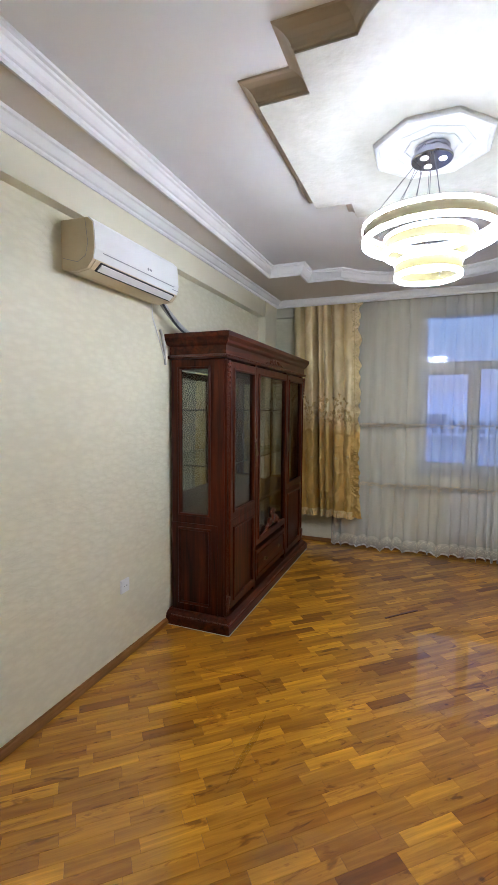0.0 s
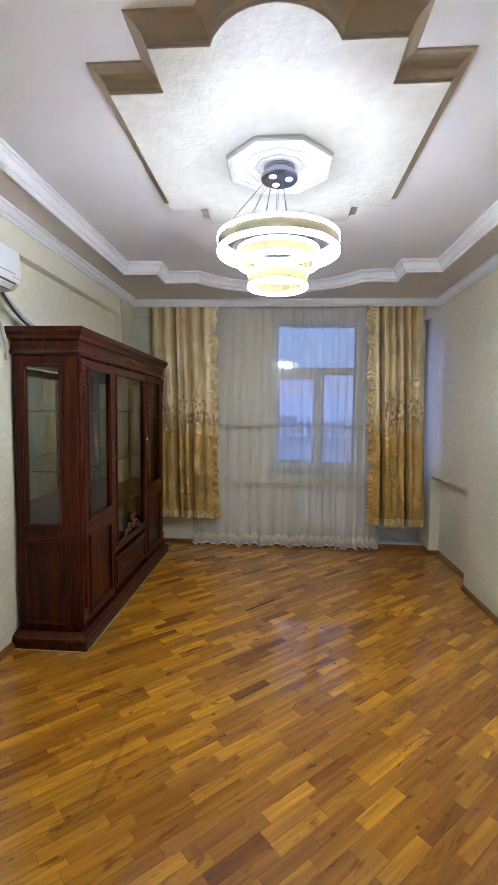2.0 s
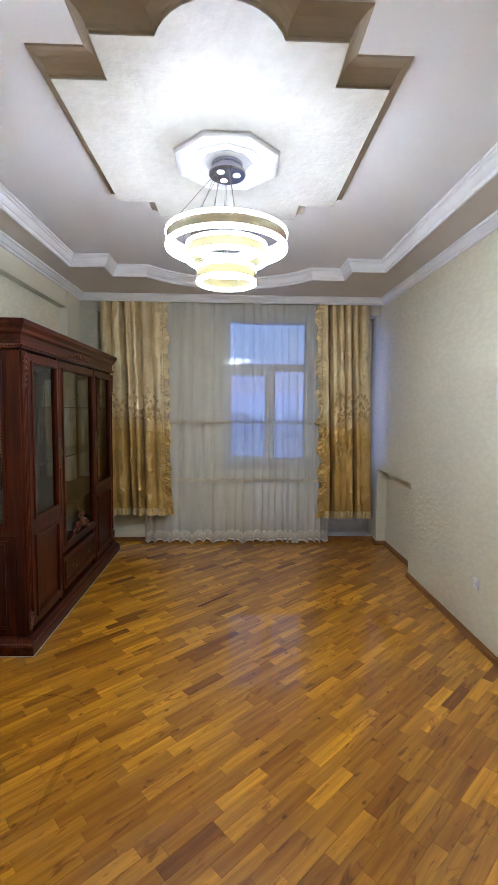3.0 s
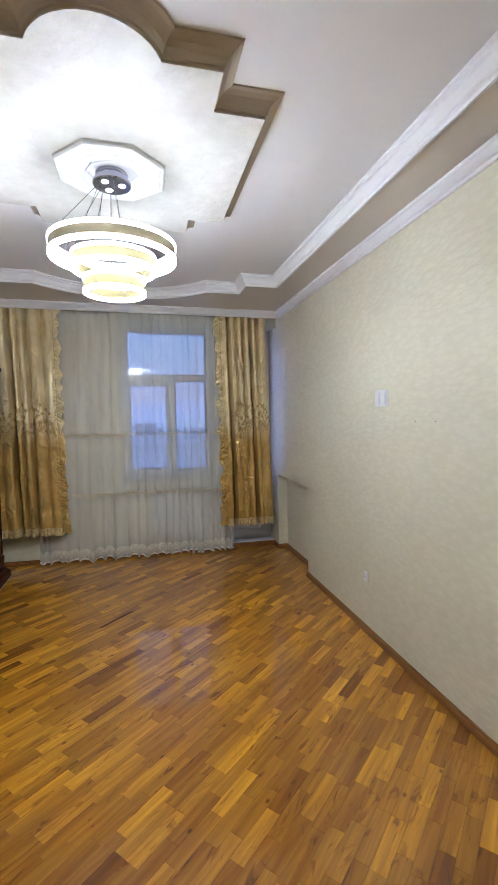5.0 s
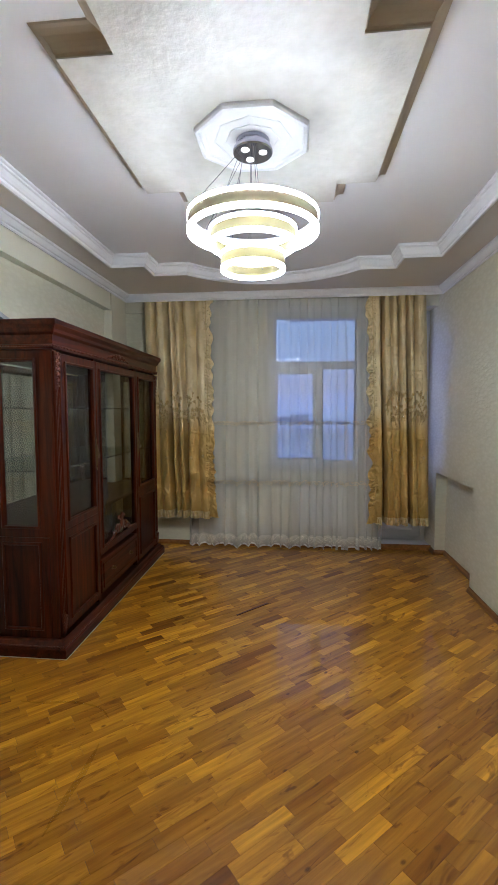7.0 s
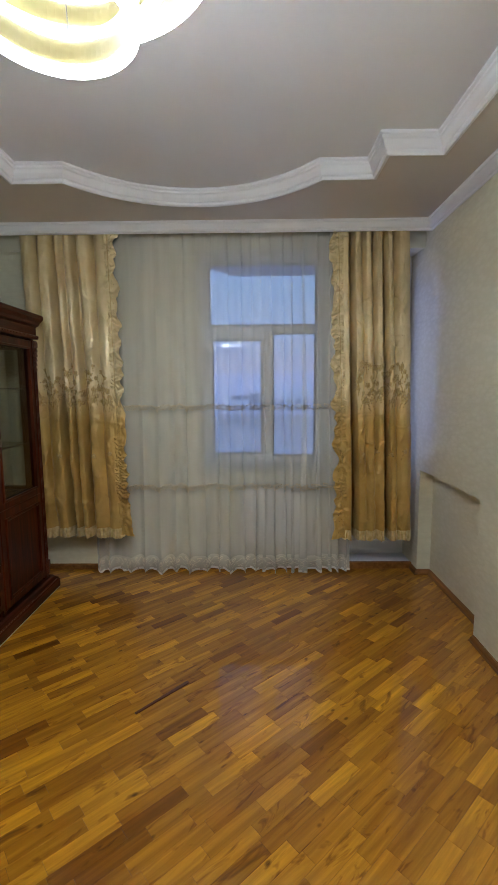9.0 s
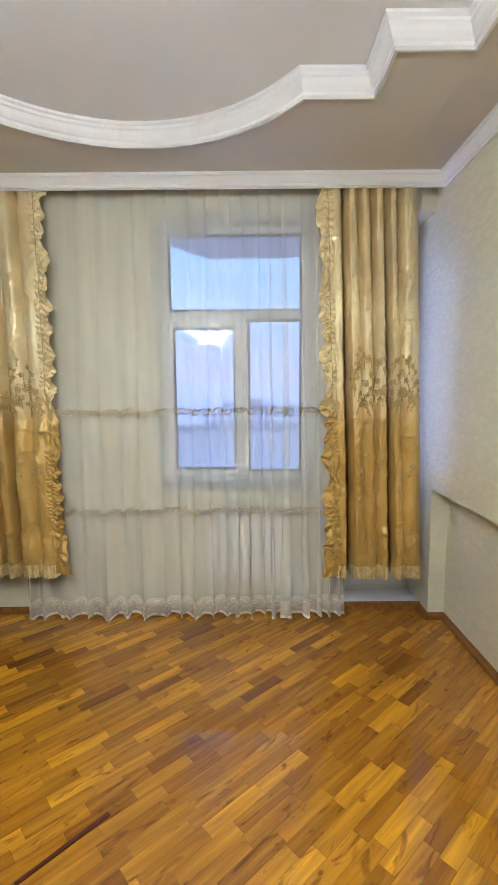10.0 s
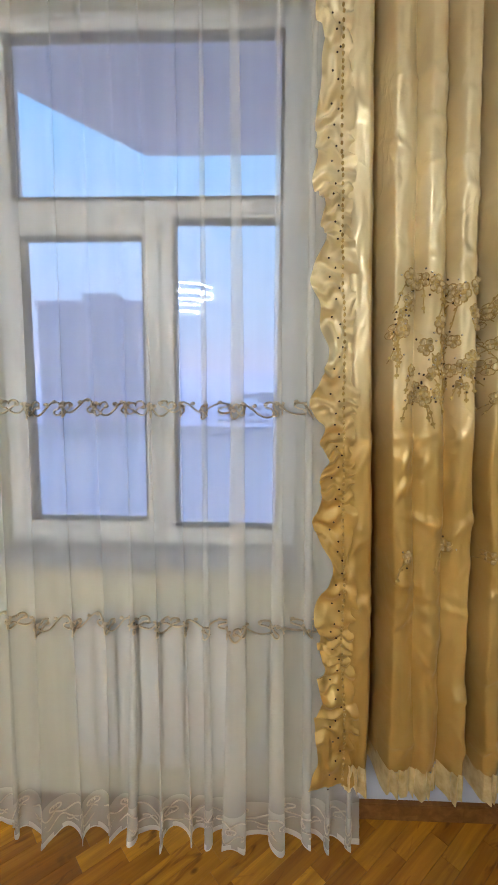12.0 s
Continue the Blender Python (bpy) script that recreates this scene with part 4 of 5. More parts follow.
# ---------------------------------------------------------------- sockets and switch
def wall_plate(name, label, category, x, y, z, side, w, h, kind):
    ob = thing(name, label, category, (x, y, z))
    s = side
    xa, xb = sorted((x, x + s * 0.012))
    piece("frame", boxed(xa, xb, y - w / 2, y + w / 2, z - h / 2, z + h / 2, bevel=0.004), PLASTIC, ob)
    if kind == "socket":
        bm = bmesh.new()
        ya, yb = sorted((x + s * 0.0118, x + s * 0.014))
        box(bm, ya, yb, y - w * 0.36, y + w * 0.36, z - h * 0.36, z + h * 0.36, 0.001)
        piece("insert", bm, PLASTIC, ob)
        for sg in (-1, 1):
            bm = bmesh.new()
            # each hole's shade is a near-black rod end
            tube(bm, [(x + s * 0.010, y + sg * 0.010, z), (x + s * 0.0146, y + sg * 0.010, z)], 0.0035, 10)
            piece("pin_hole", bm, DARK, ob)
    else:
        for sg in (-1, 1):
            bm = bmesh.new()
            ya, yb = sorted((x + s * 0.011, x + s * 0.020))
            box(bm, ya, yb, y + sg * w * 0.22 - w * 0.19, y + sg * w * 0.22 + w * 0.19, z - h * 0.38, z + h * 0.38, 0.002)
            piece("rocker", bm, PLASTIC, ob)


wall_plate("wall_socket", "white plastic wall socket on cream wallpaper", "socket", XL, 2.335, 0.461, 1, 0.085, 0.085, "socket")
wall_plate("wall_socket", "small white plastic wall socket on cream wallpaper", "socket", XR, 2.955, 0.405, -1, 0.062, 0.072, "socket")
wall_plate("light_switch", "white plastic double light switch on cream wallpaper", "switch", XR, 2.752, 1.678, -1, 0.155, 0.11, "switch")


# ---------------------------------------------------------------- radiator
def radiator():
    ob = thing("radiator", "white enamel sectional radiator under the window", "radiator", (0.445, 5.2, 0.24))
    n, w = 7, 0.0705
    for k in range(n):
        x = 0.198 + k * w
        bm = bmesh.new()
        box(bm, x + 0.0035, x + w - 0.0035, 5.165, 5.177, 0.245, 0.735, 0.005)
        box(bm, x + 0.028, x + w - 0.028, 5.177, 5.238, 0.26, 0.74, 0.004)
        box(bm, x + 0.012, x + w - 0.012, 5.177, 5.236, 0.715, 0.752, 0.008)
        box(bm, x + 0.012, x + w - 0.012, 5.177, 5.236, 0.25, 0.285, 0.008)
        piece("section", bm, ENAMEL, ob)
    bm = bmesh.new()
    for z in (0.27, 0.72):
        tube(bm, [(0.19, 5.21, z), (0.73, 5.21, z)], 0.018, 12)
    piece("manifold", bm, ENAMEL, ob)
    bm = bmesh.new()
    tube(bm, [(0.73, 5.21, 0.27), (0.79, 5.21, 0.27), (0.79, 5.25, 0.27)], 0.012, 10)
    tube(bm, [(0.76, 5.21, 0.27), (0.76, 5.175, 0.27)], 0.02, 12)
    tube(bm, [(0.73, 5.21, 0.72), (0.80, 5.21, 0.72), (0.80, 5.235, 0.72), (0.80, 5.24, 0.05)], 0.010, 10)
    piece("valve", bm, PLASTIC, ob, "white valve and pipe")


radiator()


# ---------------------------------------------------------------- ring chandelier
def chandelier():
    cx, cy = -0.03, 2.41
    ro = tagged(thing("ceiling_rosette", "white octagonal plaster ceiling rosette", "rosette", (cx, cy, PANEL_Z)))
    bm = bmesh.new()
    oct_line = [(cx + 0.272 * math.cos(radians(22.5 + 45 * k)), cy + 0.272 * math.sin(radians(22.5 + 45 * k))) for k in range(8)]
    zt = PANEL_Z - 0.0045
    sweep(bm, oct_line, [(0.0, zt), (0.0, zt - 0.012), (0.006, zt - 0.020), (0.020, zt - 0.022), (0.026, zt - 0.014), (0.040, zt - 0.012), (0.040, zt)], True)
    bm.faces.new([bm.verts.new((x + (cx - x) * 0.14, y + (cy - y) * 0.14, zt - 0.010)) for x, y in oct_line])
    piece("rim", bm, TRIM, ro)
    bm = bmesh.new()
    for rad, zz in ((0.18, 0.011), (0.125, 0.013)):
        ring(bm, (cx, cy), rad - 0.012, rad, zt - zz - 0.0015, zt - 0.009, 8)
    piece("inner_ring", bm, TRIM, ro)

    ch = thing("chandelier", "lit chandelier of three hanging LED rings with a chrome canopy", "chandelier", (cx, cy, 2.7))
    zt -= 0.010
    bm = bmesh.new()
    lathe(bm, [(0.0, zt), (0.075, zt), (0.078, zt - 0.004), (0.078, zt - 0.036), (0.090, zt - 0.040), (0.092, zt - 0.052), (0.088, zt - 0.058), (0.0, zt - 0.058)], (cx, cy), 40)
    bmesh.ops.remove_doubles(bm, verts=bm.verts[:], dist=1e-5)
    can = piece("canopy", bm, CHROME, ch, "polished chrome canopy")
    for k in range(3):
        a = radians(90 + 120 * k + 20)
        bm = bmesh.new()
        x, y = cx + 0.048 * math.cos(a), cy + 0.048 * math.sin(a)
        lathe(bm, [(0.0, zt - 0.061), (0.015, zt - 0.061), (0.018, zt - 0.0575)], (x, y), 20)
        piece("spot", bm, SPOT, ch, "small lit spot in the canopy")
    rings = ((0.303, 2.345, 0.078, (0, 0.0)), (0.203, 2.288, 0.076, (0, 0)), (0.150, 2.180, 0.076, (0, 0)))
    for idx, (r, z0, h, _) in enumerate(rings):
        g = h * 0.20
        inn = r - 0.020
        body = bmesh.new()
        ring(body, (cx, cy), inn + 0.002, r - 0.002, z0 + g, z0 + h - g, 72)
        hoop = piece("ring", body, BAND if idx == 0 else BAND_DARKENED, ch, "cream metal ring")
        # inner faces take the darkened copy, so the glow doesn't wash them out
        hoop.data.materials.append(BAND_DARKENED)
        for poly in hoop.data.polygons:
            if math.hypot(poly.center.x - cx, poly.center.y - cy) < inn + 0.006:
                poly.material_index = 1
        # added glow on the unseen ring top brightens the ceiling panel
        bm = bmesh.new()
        ring(bm, (cx, cy), inn - 0.001, r + 0.0005, z0 + h, z0 + h + 0.003, 72)
        piece("upper_glow", bm, GLOW_UP, ch, "added glow on the unseen ring top, facing the ceiling")
        for za, zb in ((z0, z0 + g), (z0 + h - g, z0 + h)):
            bm = bmesh.new()
            ring(bm, (cx, cy), inn, r, za, zb, 72)
            strip = piece("light_strip", bm, GLOW, ch, "glowing LED strip")
            strip.data.materials.append(GLOW_IN)
            ox = sum(v.co.x for v in strip.data.vertices) / len(strip.data.vertices)
            oy = sum(v.co.y for v in strip.data.vertices) / len(strip.data.vertices)
            for poly in strip.data.polygons:
                if all(math.hypot(strip.data.vertices[i].co.x - ox, strip.data.vertices[i].co.y - oy) < inn + 0.004 for i in poly.vertices):
                    poly.material_index = 1
        bm = bmesh.new()
        ring(bm, (cx, cy), inn + 0.002, r - 0.002, z0 - 0.002, z0 - 0.0002, 72)
        piece("diffuser", bm, GLOW_DOWN, ch, "glowing diffuser facing down")
        for k in range(3):
            a = radians(((150, 218, 278), (190, 245, 285), (232, 268, 100))[idx][k])
            top = (cx + 0.06 * math.cos(a), cy + 0.06 * math.sin(a), zt - 0.056)
            bot = (cx + (r - 0.01) * math.cos(a), cy + (r - 0.01) * math.sin(a), z0 + h)
            bm = bmesh.new()
            tube(bm, [top, bot], 0.0013, 6)
            piece("cable", bm, STEEL, ch)
    bm = bmesh.new()
    tube(bm, [(cx + 0.05, cy - 0.11, 2.25), (cx + 0.05, cy - 0.112, 2.2), (cx + 0.052, cy - 0.10, 2.155)], 0.0016, 6)
    piece("loose_wire", bm, STEEL, ch)


chandelier()


# ---------------------------------------------------------------- curtains
rng = random.Random(11)


def fold_line(x0, x1, widths, depth, swings, sharp=1.0):
    """Pleats of the given widths between x0 and x1: a map from 0..1 to (x, offset). swings: how far each pleat folds back under itself."""
    total = sum(widths)
    ends = [0.0]
    for w in widths:
        ends.append(ends[-1] + w / total)

    def at(u):
        u = min(max(u, 0.0), 1.0)
        k = 0
        while k < len(widths) - 1 and u > ends[k + 1]:
            k += 1
        f = (u - ends[k]) / (ends[k + 1] - ends[k])
        w = widths[k] / total * (x1 - x0)
        d = (depth[k] if isinstance(depth, list) else depth) * min(1.0, w / 0.075)
        x = x0 + (x1 - x0) * ends[k] + w * f + swings[k] * w * math.sin(2 * math.pi * f)
        return x, -d * (0.5 * (1 - math.cos(2 * math.pi * f))) ** sharp
    return at


def panel_line(x0, x1, widths, backs, depth):
    """Broad rolls with narrow creases between them; backs: how deep each crease goes, one more than the rolls."""
    total = sum(widths)
    ends = [0.0]
    for w in widths:
        ends.append(ends[-1] + w / total)

    def crease(f):
        return (1 - min(1.0, f / 0.36)) ** 1.7

    def at(u):
        u = min(max(u, 0.0), 1.0)
        k = 0
        while k < len(widths) - 1 and u > ends[k + 1]:
            k += 1
        f = (u - ends[k]) / (ends[k + 1] - ends[k])
        back = backs[k] * crease(f) + backs[k + 1] * crease(1 - f)
        return x0 + (x1 - x0) * u, -depth * (1 - back) - 0.012 * math.sin(math.pi * f)
    return at


def voile_curtain():
    ob = thing("sheer_curtain", "white voile sheer curtain with embroidered bands and a lace hem", "curtain", (0.06, 5.17, 0.0))
    widths = [rng.uniform(0.06, 0.17) for _ in range(12)] + [rng.uniform(0.045, 0.12) for _ in range(9)]
    swings = [rng.uniform(0.05, 0.38) for _ in range(12)] + [rng.uniform(0.25, 0.65) for _ in range(9)]
    top = fold_line(-0.985, 1.095, widths, 0.018, [w * 0.5 for w in swings])
    low = fold_line(-1.0, 1.11, [w * rng.uniform(0.6, 1.45) for w in widths], 0.050, [s * rng.uniform(0.6, 0.95) for s in swings])

    def surf(u, v):
        a, b = top(u), low(u)
        f = v ** 0.8
        x = a[0] * (1 - f) + b[0] * f
        y = a[1] * (1 - f) + b[1] * f
        wob = 0.012 * v * noise.noise((u * 9, v * 2.0, 4.0))
        x += wob + 0.010 * v * v * math.sin(u * 40 + 3 * v)
        bottom = 0.040 + 0.022 * noise.noise((u * 14, 1.0, 2.0)) + 0.016 * noise.noise((u * 37, 4.0, 2.0)) + 0.26 * b[1]
        z = 2.80 + (max(0.008, bottom) - 2.80) * v
        return Vector((x, 5.176 + y - 0.028 * v + wob, z))

    bm = bmesh.new()
    sheet(bm, surf, 540, 60, 0, 1, 0, 0.955)
    piece("voile", bm, VOILE, ob, "", True)
    # lace hem with a scalloped lower edge
    bm = bmesh.new()
    n = 640

    def hem(u, t):
        sc = 0.012 * abs(math.sin(u * 62 * math.pi / 2))
        p = surf(u, 0.955 + 0.045 * t)
        p.z = max(0.004, p.z + sc * t)
        p.y -= 0.012 * t * math.sin(u * 190)
        return p
    sheet(bm, hem, n, 8)
    piece("lace_hem", bm, LACE, ob, "dense lace hem", True)
    bm = bmesh.new()
    sheet(bm, lambda u, t: hem(u, 0.86 + 0.16 * t) + Vector((0, -0.003 - 0.004 * math.sin(u * 260), -0.003)), n, 2)
    piece("hem_edge", bm, HEM, ob, "white scalloped edge", True)

    def motif(bm, u0, v0, size, up, r):
        """One S-shaped scroll with curled ends, laid on the cloth."""
        pts = []
        for i in range(15):
            s = i / 14
            pts.append((size * (s - 0.5), up * size * 0.32 * math.sin(2 * math.pi * s)))
        for q0, sg in ((pts[-1], 1), (pts[0], -1)):
            curl = []
            for i in range(10):
                a = math.pi * 1.6 * i / 9
                rad = size * 0.20 * (1 - 0.6 * i / 9)
                curl.append((q0[0] + sg * rad * math.sin(a) * 0.8, q0[1] + up * sg * (size * 0.20 - rad * math.cos(a))))
            lay(bm, curl, u0, v0, r)
        lay(bm, pts, u0, v0, r)

    def lay(bm, pts, u0, v0, r):
        out = []
        for px, pz in pts:
            p = surf(min(max(u0 + px / 2.09, 0), 1), v0 - pz / 2.77)
            out.append((p.x, p.y - 0.003, p.z))
        tube(bm, out, r, 4)

    for zc, mat, r in ((1.385, SCROLL, 0.0031), (0.735, SCROLL, 0.0031)):
        bm = bmesh.new()
        v0 = (2.80 - zc) / 2.77
        for k in range(44):
            u0 = 0.012 + 0.976 * (k + 0.5) / 44
            motif(bm, u0, v0 + 0.0015 * math.sin(k * 2.1), 0.056, 1 if k % 2 else -1, r)
            for j in range(3):
                p = surf(u0 + (j - 1) * 0.006, v0 - 0.004)
                blob(bm, (p.x, p.y - 0.004, p.z + 0.006 * (j - 1)), 0.008, 0.003, 0.006)
        piece("embroidered_band", bm, mat, ob, "scrolled embroidered band")
    bm = bmesh.new()
    for k in range(40):
        u0 = 0.01 + 0.98 * (k + 0.5) / 40
        motif(bm, u0, 0.968, 0.055, 1 if k % 2 else -1, 0.0024)
        motif(bm, u0 + 0.012, 0.982, 0.04, -1 if k % 2 else 1, 0.002)
    piece("hem_embroidery", bm, PALE, ob, "pale scrolled embroidery")


def gold_curtain(x_top, x_low, seam, z_low, widths, top_backs, low_backs, label, seed):
    """seam: +1 if the ruffle runs down the +x edge, -1 if down the -x edge."""
    ob = thing("satin_curtain", label, "curtain", ((x_top[0] + x_top[1]) / 2, 5.10, z_low), "gold curtains beside the window")
    r2 = random.Random(seed)
    top = panel_line(x_top[0], x_top[1], widths, top_backs, 0.094)
    low = panel_line(x_low[0], x_low[1], [w * r2.uniform(0.9, 1.1) for w in widths], low_backs, 0.142)
    H = 2.79 - z_low
    width = x_top[1] - x_top[0]
    crinkles = []
    for _ in range(100):
        ang = radians(r2.choice((r2.uniform(-25, 25), r2.uniform(35, 75), r2.uniform(-75, -35))))
        crinkles.append((r2.random(), 0.04 + 0.96 * r2.random() ** 0.7, math.cos(ang), math.sin(ang), r2.uniform(0.03, 0.11), r2.uniform(0.004, 0.010)))

    def surf(u, v):
        a, b = top(u), low(u)
        k = min(1.0, v * 1.25) ** 0.75
        x = a[0] * (1 - v) + b[0] * v
        y = a[1] * (1 - k) + b[1] * k
        x += 0.012 * noise.noise((u * 4, v * 3, seed)) * v
        crease = noise.noise((u * 6 + v * 5, v * 11 - u * 3, seed + 5.0))
        y += 0.018 * crease * (0.25 + v) + 0.010 * noise.noise((u * 3 - v * 9, v * 16 + u * 8, seed + 9.0)) * (0.2 + v) + 0.004 * noise.noise((u * 30, v * 45, seed))
        # short pressed creases, each a ridge beside a hollow
        for cu, cv, ca, sa, length, amp in crinkles:
            du, dv = (u - cu) * width, (v - cv) * H
            along, across = du * ca + dv * sa, dv * ca - du * sa
            if abs(across) < 0.036 and abs(along) < length:
                y -= amp * (1 - (along / length) ** 2) * math.exp(-(across / 0.012) ** 2) * (1 + 50 * across)
        z = 2.79 - H * v + 0.012 * v * noise.noise((u * 7, 0, seed))
        return Vector((x, 5.162 + y, z))

    bm = bmesh.new()
    sheet(bm, surf, 260, 420)
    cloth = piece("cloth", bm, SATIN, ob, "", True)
    so = cloth.modifiers.new("thick", "SOLIDIFY")
    so.thickness = 0.0015

    # gathered frill along the foot
    bm = bmesh.new()

    def frill(u, t):
        p = surf(u, 1.0)
        fl = math.sin(u * 140 + 5 * noise.noise((u * 6, seed, 1))) + 0.5 * math.sin(u * 231)
        p.y += -0.010 + (0.004 + 0.0045 * t) * fl + 0.004 * noise.noise((u * 60, t * 2, seed))
        p.x += 0.004 * t * math.cos(u * 95)
        p.z += 0.012 - 0.080 * t + 0.004 * math.sin(u * 31) * t + 0.0012 * fl * t
        return p
    sheet(bm, frill, 520, 10)
    piece("bottom_frill", bm, FRILL, ob, "gathered pale satin frill", True)

    # ruffle down the inner edge
    ue = 1.0 if seam > 0 else 0.0
    bm = bmesh.new()

    def ruffle(s, t):
        v = s * 1.02
        p = surf(ue, min(v, 1.0))
        if v > 1:
            p.z -= (v - 1) * H
        q = 1.45 * t - 0.45          # the stitch runs at q = 0; the cloth is gathered to both sides of it
        ph = 2 * math.pi * s * 17 + 11.0 * noise.noise((s * 5, seed, 0))
        saw = 0.5 + 0.5 * math.sin(ph + 0.8 * math.sin(ph))
        gather = ph * 3.0 + 4.5 * q + 7 * noise.noise((s * 24, q * 1.5, seed))
        wide = 0.050 + 0.034 * noise.noise((s * 17, seed, 3)) + 0.015 * saw + 0.28 * max(0, s - 0.86)
        p.x += seam * (q * wide - 0.004 + 0.008 * noise.noise((s * 9, seed, 6)))
        p.y += -0.030 + 0.016 * q * math.sin(ph) + 0.009 * math.sin(gather) * min(1.0, 0.35 + 1.4 * abs(q)) - 0.010 * min(1.0, 5 * abs(q)) + 0.006 * noise.noise((s * 60, q * 4, seed))
        p.z += -0.020 * q * (0.5 + 0.7 * saw) + 0.004 * math.sin(q * 9 + ph)
        return p
    sheet(bm, ruffle, 900, 12)
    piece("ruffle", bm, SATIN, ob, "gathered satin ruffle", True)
    bm = bmesh.new()
    for k in range(150):
        p = ruffle(k / 149, 0.31)
        blob(bm, (p.x, p.y - 0.004, p.z), 0.004, 0.003, 0.006)
    tagged(piece("gathering_stitch", bm, THREAD, ob, "dark gathering stitch"), kind="stuff")
    bm = bmesh.new()
    for k in range(90):
        p = ruffle(k / 89, 0.42 + 0.3 * ((k * 7) % 5) / 5)
        blob(bm, (p.x, p.y - 0.006, p.z), 0.0028, 0.002, 0.0028)
    tagged(piece("ruffle_beads", bm, BEAD, ob, "tiny dark beads"), kind="stuff")

    # embroidered flowers across the middle
    def place(u, z, dx=0.0, dz=0.0):
        v = (2.79 - z - dz) / H
        p = surf(min(max(u + dx / 0.75, 0), 1), v)
        return Vector((p.x, p.y - 0.004, p.z))
    bm = bmesh.new()
    beads, silver, petals = bmesh.new(), bmesh.new(), bmesh.new()
    spots = []
    for k in range(76):
        u = 0.06 + 0.9 * ((k * 0.618 + seed * 0.13) % 1.0)
        if seam < 0:
            u = 0.24 + 0.73 * ((k * 0.618 + seed * 0.13) % 1.0)
        zc = 1.42 + 0.30 * r2.random() ** 1.2
        spots.append((u, zc, r2.uniform(0.010, 0.024)))
    for k in range(4):
        spots.append((0.3 + 0.2 * k, 1.02 + 0.02 * (k % 2), 0.018))
    for u, zc, size in spots:
        for pet in range(5):
            a0 = 2 * math.pi * pet / 5 + u * 9
            loop = []
            for i in range(9):
                a = 2 * math.pi * i / 8
                px = size * (0.62 * math.cos(a0) + 0.42 * math.cos(a))
                pz = size * (0.62 * math.sin(a0) + 0.42 * math.sin(a))
                loop.append(place(u, zc, px, pz))
            tube(bm, loop, 0.0018, 4)
            c = place(u, zc, size * 0.62 * math.cos(a0), size * 0.62 * math.sin(a0))
            blob(petals, (c.x, c.y + 0.001, c.z), size * (0.30 + 0.25 * r2.random()), 0.003, size * (0.30 + 0.25 * r2.random()))
        c = place(u, zc)
        blob(bm, (c.x, c.y, c.z), size * 0.3, 0.003, size * 0.3)
        stem = [place(u, zc, size * (0.9 + 0.35 * i) * math.cos(u * 31), -size * (0.8 + 0.55 * i) + 0.004 * math.sin(i)) for i in range(6)]
        tube(bm, stem, 0.0020, 4)
        for i in (2, 4):
            blob(bm, tuple(stem[i]), 0.007, 0.002, 0.005)
        for i in range(2):
            p = place(u, zc, size * 1.5 * math.cos(2 * i + u * 50), size * 1.4 * math.sin(2 * i + u * 50))
            blob(beads if i else silver, (p.x, p.y - 0.002, p.z), 0.003, 0.0025, 0.003)
    tagged(piece("flower_embroidery", bm, THREAD, ob, "bronze thread flower embroidery"), kind="stuff")
    tagged(piece("flower_petals", petals, APPLIQUE, ob, "pale gold applique petals"), kind="stuff")
    tagged(piece("dark_beads", beads, BEAD, ob, "dark sewn beads"), kind="stuff")
    tagged(piece("silver_beads", silver, CRYSTAL, ob, "glittering silver beads"), kind="stuff")


voile_curtain()
gold_curtain((0.945, 1.485), (1.015, 1.56), -1, 0.40, [0.105, 0.085, 0.08, 0.085, 0.075, 0.12], [0.3, 1.0, 0.5, 0.8, 0.6, 0.75, 0.2], [0.2, 1.1, 0.10, 0.12, 1.1, 0.12, 0.2],
             "gold satin curtain with embroidered flowers and frill beside the balcony door", 3)
gold_curtain((-1.465, -0.775), (-1.375, -0.73), 1, 0.43, [0.11, 0.13, 0.07, 0.08, 0.14, 0.12], [0.4, 0.8, 1.0, 0.5, 0.95, 0.6, 0.2], [0.3, 0.3, 1.5, 0.4, 0.7, 0.2, 0.2],
             "gold satin curtain with embroidered flowers and ruffle beside the cabinet", 8)
structure("curtain_rail", boxed(-1.60, 1.60, 5.075, 5.20, 2.80, 2.825), PVC, "white ceiling curtain rail")

# a strip of dark wood lying on the floor
bm = bmesh.new()
a = radians(47)
c, s = math.cos(a), math.sin(a)
r = bmesh.ops.create_cube(bm, size=1)
for v in r["verts"]:
    x, y = v.co.x * 0.32, v.co.y * (0.016 + 0.006 * v.co.x)
    v.co = Vector((-0.145 + x * c - y * s, 3.625 + x * s + y * c, 0.0025 + v.co.z * 0.005))
tagged(finish("wood_splinter", bm, STICK), "thin dark strip of wood lying on the parquet", "wood strip")


def floor_stain(name, pts, widths, label):
    """A worn dark scuff that lies on the varnish."""
    bm = bmesh.new()
    off = mitres(pts, False)
    rows = []
    for i, (p, o, w) in enumerate(zip(pts, off, widths)):
        j = 0.25 * w * noise.noise((i * 0.9, 2.0, len(pts)))
        rows.append([bm.verts.new((p[0] + o.x * d, p[1] + o.y * d, 0.0008)) for d in (-w / 2 + j, w / 2 + j)])
    for a, b in zip(rows, rows[1:]):
        bm.faces.new((a[0], b[0], b[1], a[1]))
    tagged(finish(name, bm, STAIN), label, "stain", kind="stuff")


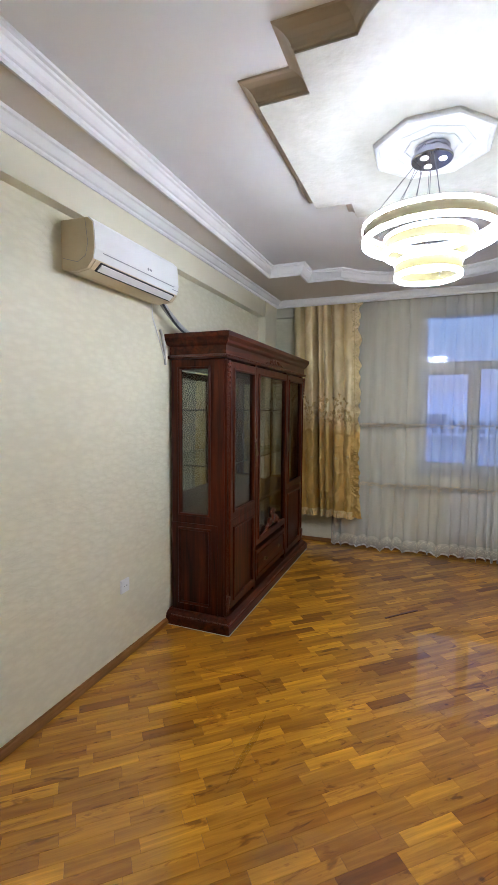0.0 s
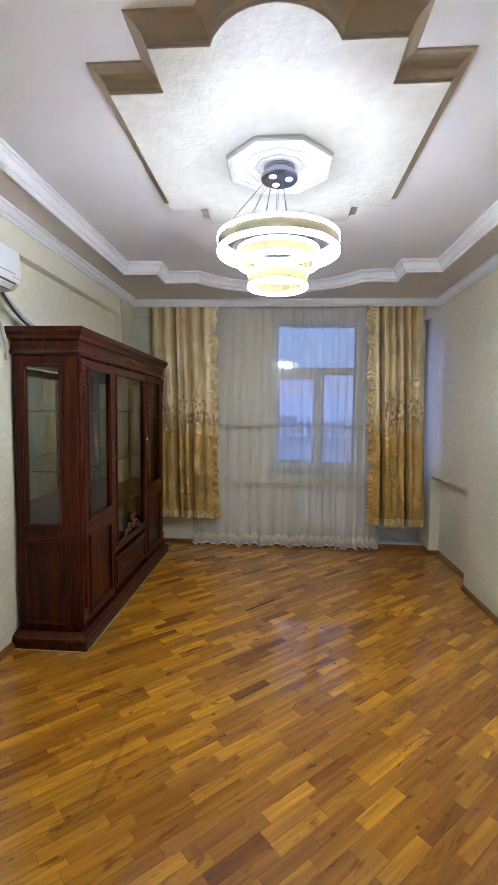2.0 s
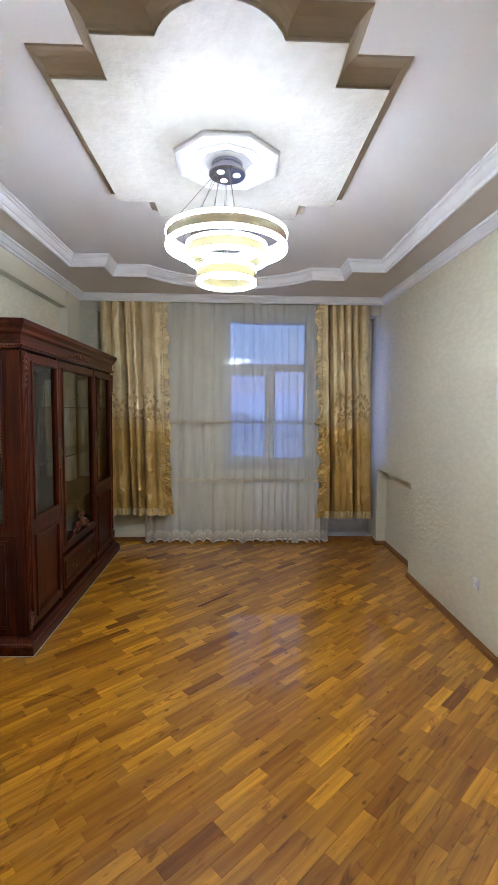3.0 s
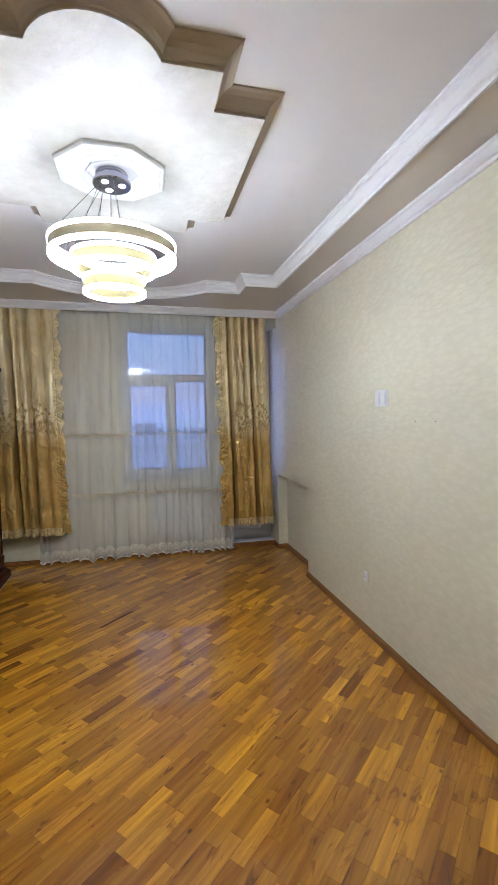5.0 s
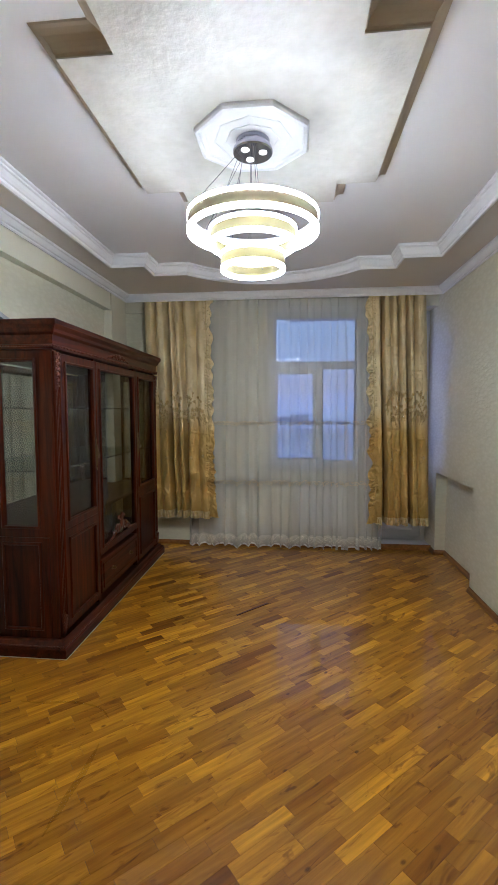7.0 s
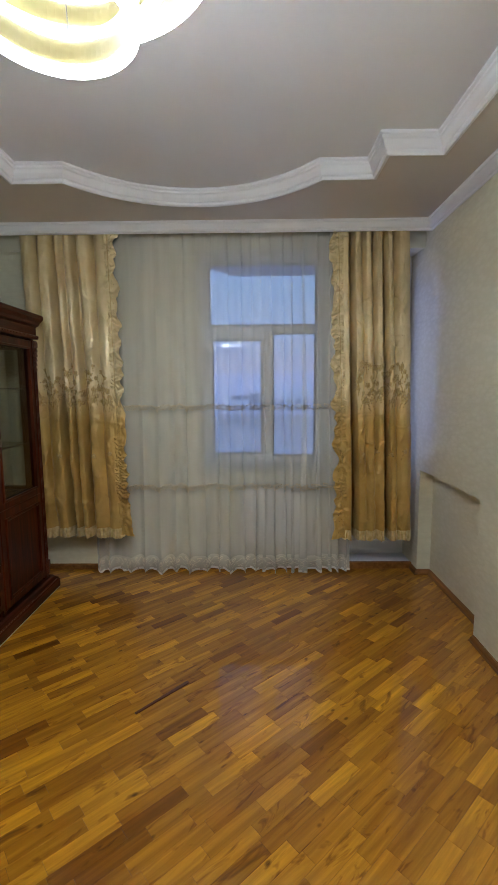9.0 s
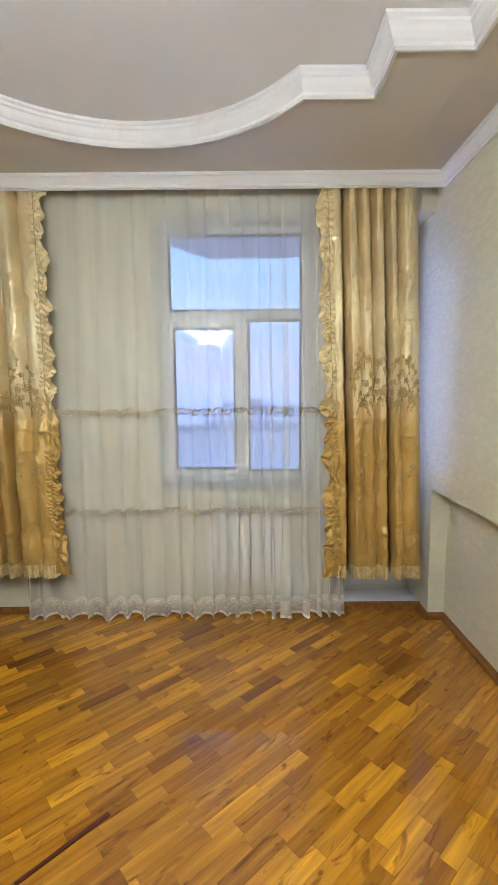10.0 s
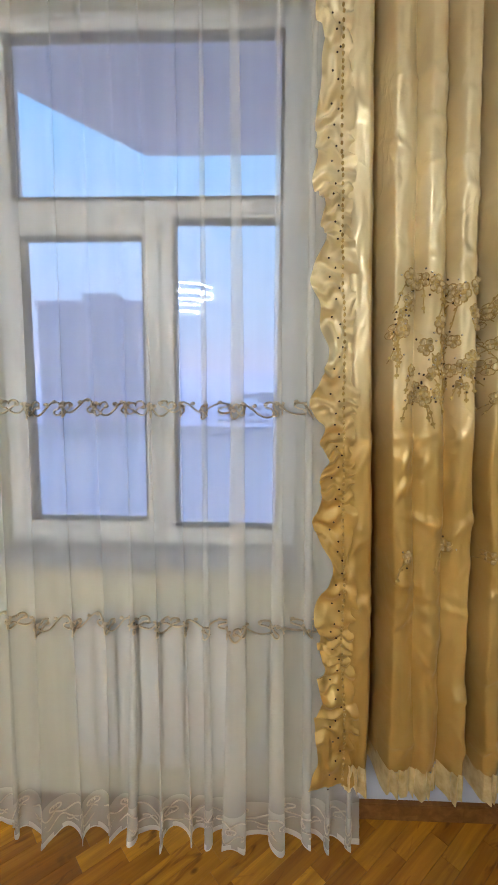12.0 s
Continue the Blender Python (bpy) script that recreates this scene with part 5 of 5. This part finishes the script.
floor_stain("floor_scuff", [(-1.27, 2.411), (-1.19, 2.408), (-1.118, 2.41), (-1.05, 2.425), (-0.981, 2.43), (-0.90, 2.42), (-0.828, 2.40), (-0.78, 2.365), (-0.745, 2.325)],
            [0.008, 0.012, 0.022, 0.016, 0.02, 0.012, 0.012, 0.010, 0.006], "dark curved scuff on the parquet varnish")
floor_stain("floor_scuff", [(-0.722, 2.16), (-0.719, 2.128), (-0.718, 2.06), (-0.718, 1.982), (-0.723, 1.868), (-0.728, 1.80), (-0.731, 1.762), (-0.73, 1.70)],
            [0.004, 0.010, 0.022, 0.03, 0.028, 0.024, 0.014, 0.005], "dark worn patch on the parquet varnish")
for y in (2.376, 2.192):
    bm = bmesh.new()
    blob(bm, (XR - 0.003, y, 1.529), 0.004, 0.006, 0.004, 2)
    tagged(finish("nail", bm, GREYLINE), "small dark nail in the cream wallpaper", "nail", "nails in the wall")


# ---------------------------------------------------------------- parquet floor
def parquet():
    base = structure("floor", boxed(XL - 0.1, XR + 0.25, Y0 - 0.1, 5.5, -0.06, -0.006), SKIRT, "glossy orange-brown parquet floor laid on the diagonal")
    rng = random.Random(7)
    pw, pl, gap = 0.0605, 0.252, 0.0009
    ca, sa = math.cos(radians(42)), math.sin(radians(42))

    def plank_bm(l, w):
        bm = bmesh.new()
        b = 0.00025
        lo = [(-l / 2, -w / 2), (l / 2, -w / 2), (l / 2, w / 2), (-l / 2, w / 2)]
        g = [bm.verts.new((x, y, -0.012)) for x, y in lo]
        m = [bm.verts.new((x, y, -b)) for x, y in lo]
        t = [bm.verts.new((x - math.copysign(b, x), y - math.copysign(b, y), 0.0)) for x, y in lo]
        for p, q in ((g, m), (m, t)):
            for i in range(4):
                bm.faces.new((p[i], p[(i + 1) % 4], q[(i + 1) % 4], q[i]))
        bm.faces.new(t)
        return bm

    bm = plank_bm(pl - gap, pw - gap)
    mesh = bpy.data.meshes.new("plank")
    bm.to_mesh(mesh)
    bm.free()
    mesh.materials.append(PARQUET)
    verts, faces, made = [], [], 0
    turn = Matrix.Rotation(radians(42), 4, "Z")
    rows = range(-90, 95)
    for r in rows:
        v = r * pw
        shift = rng.uniform(0, pl)
        for k in range(-28, 32):
            u = k * pl + shift
            cx, cy = u * ca - v * sa, u * sa + v * ca + 2.0
            if not (XL - 0.14 < cx < XR + 0.26 and Y0 - 0.14 < cy < 5.45):
                continue
            tilt = rng.uniform(-0.0005, 0.0005)
            near = -0.55 < cx < 1.1 and 1.15 < cy < 3.95
            if near and made < 300:
                ob = new("plank", mesh)
                ob.parent = base
                ob.matrix_basis = Matrix.Translation((cx, cy, 0)) @ turn @ Matrix.Rotation(tilt, 4, "X")
                made += 1
            else:
                n0 = len(verts)
                m = Matrix.Translation((cx, cy, 0)) @ turn @ Matrix.Rotation(tilt, 4, "X")
                for q in mesh.vertices:
                    verts.append(tuple(m @ q.co))
                faces.extend(tuple(n0 + i for i in p.vertices) for p in mesh.polygons)
    me = bpy.data.meshes.new("planks")
    me.from_pydata(verts, [], faces)
    me.update()
    me.materials.append(PARQUET_REST)
    rest = new("planks", me)
    rest.parent = base
    tagged(rest, kind="stuff")


parquet()
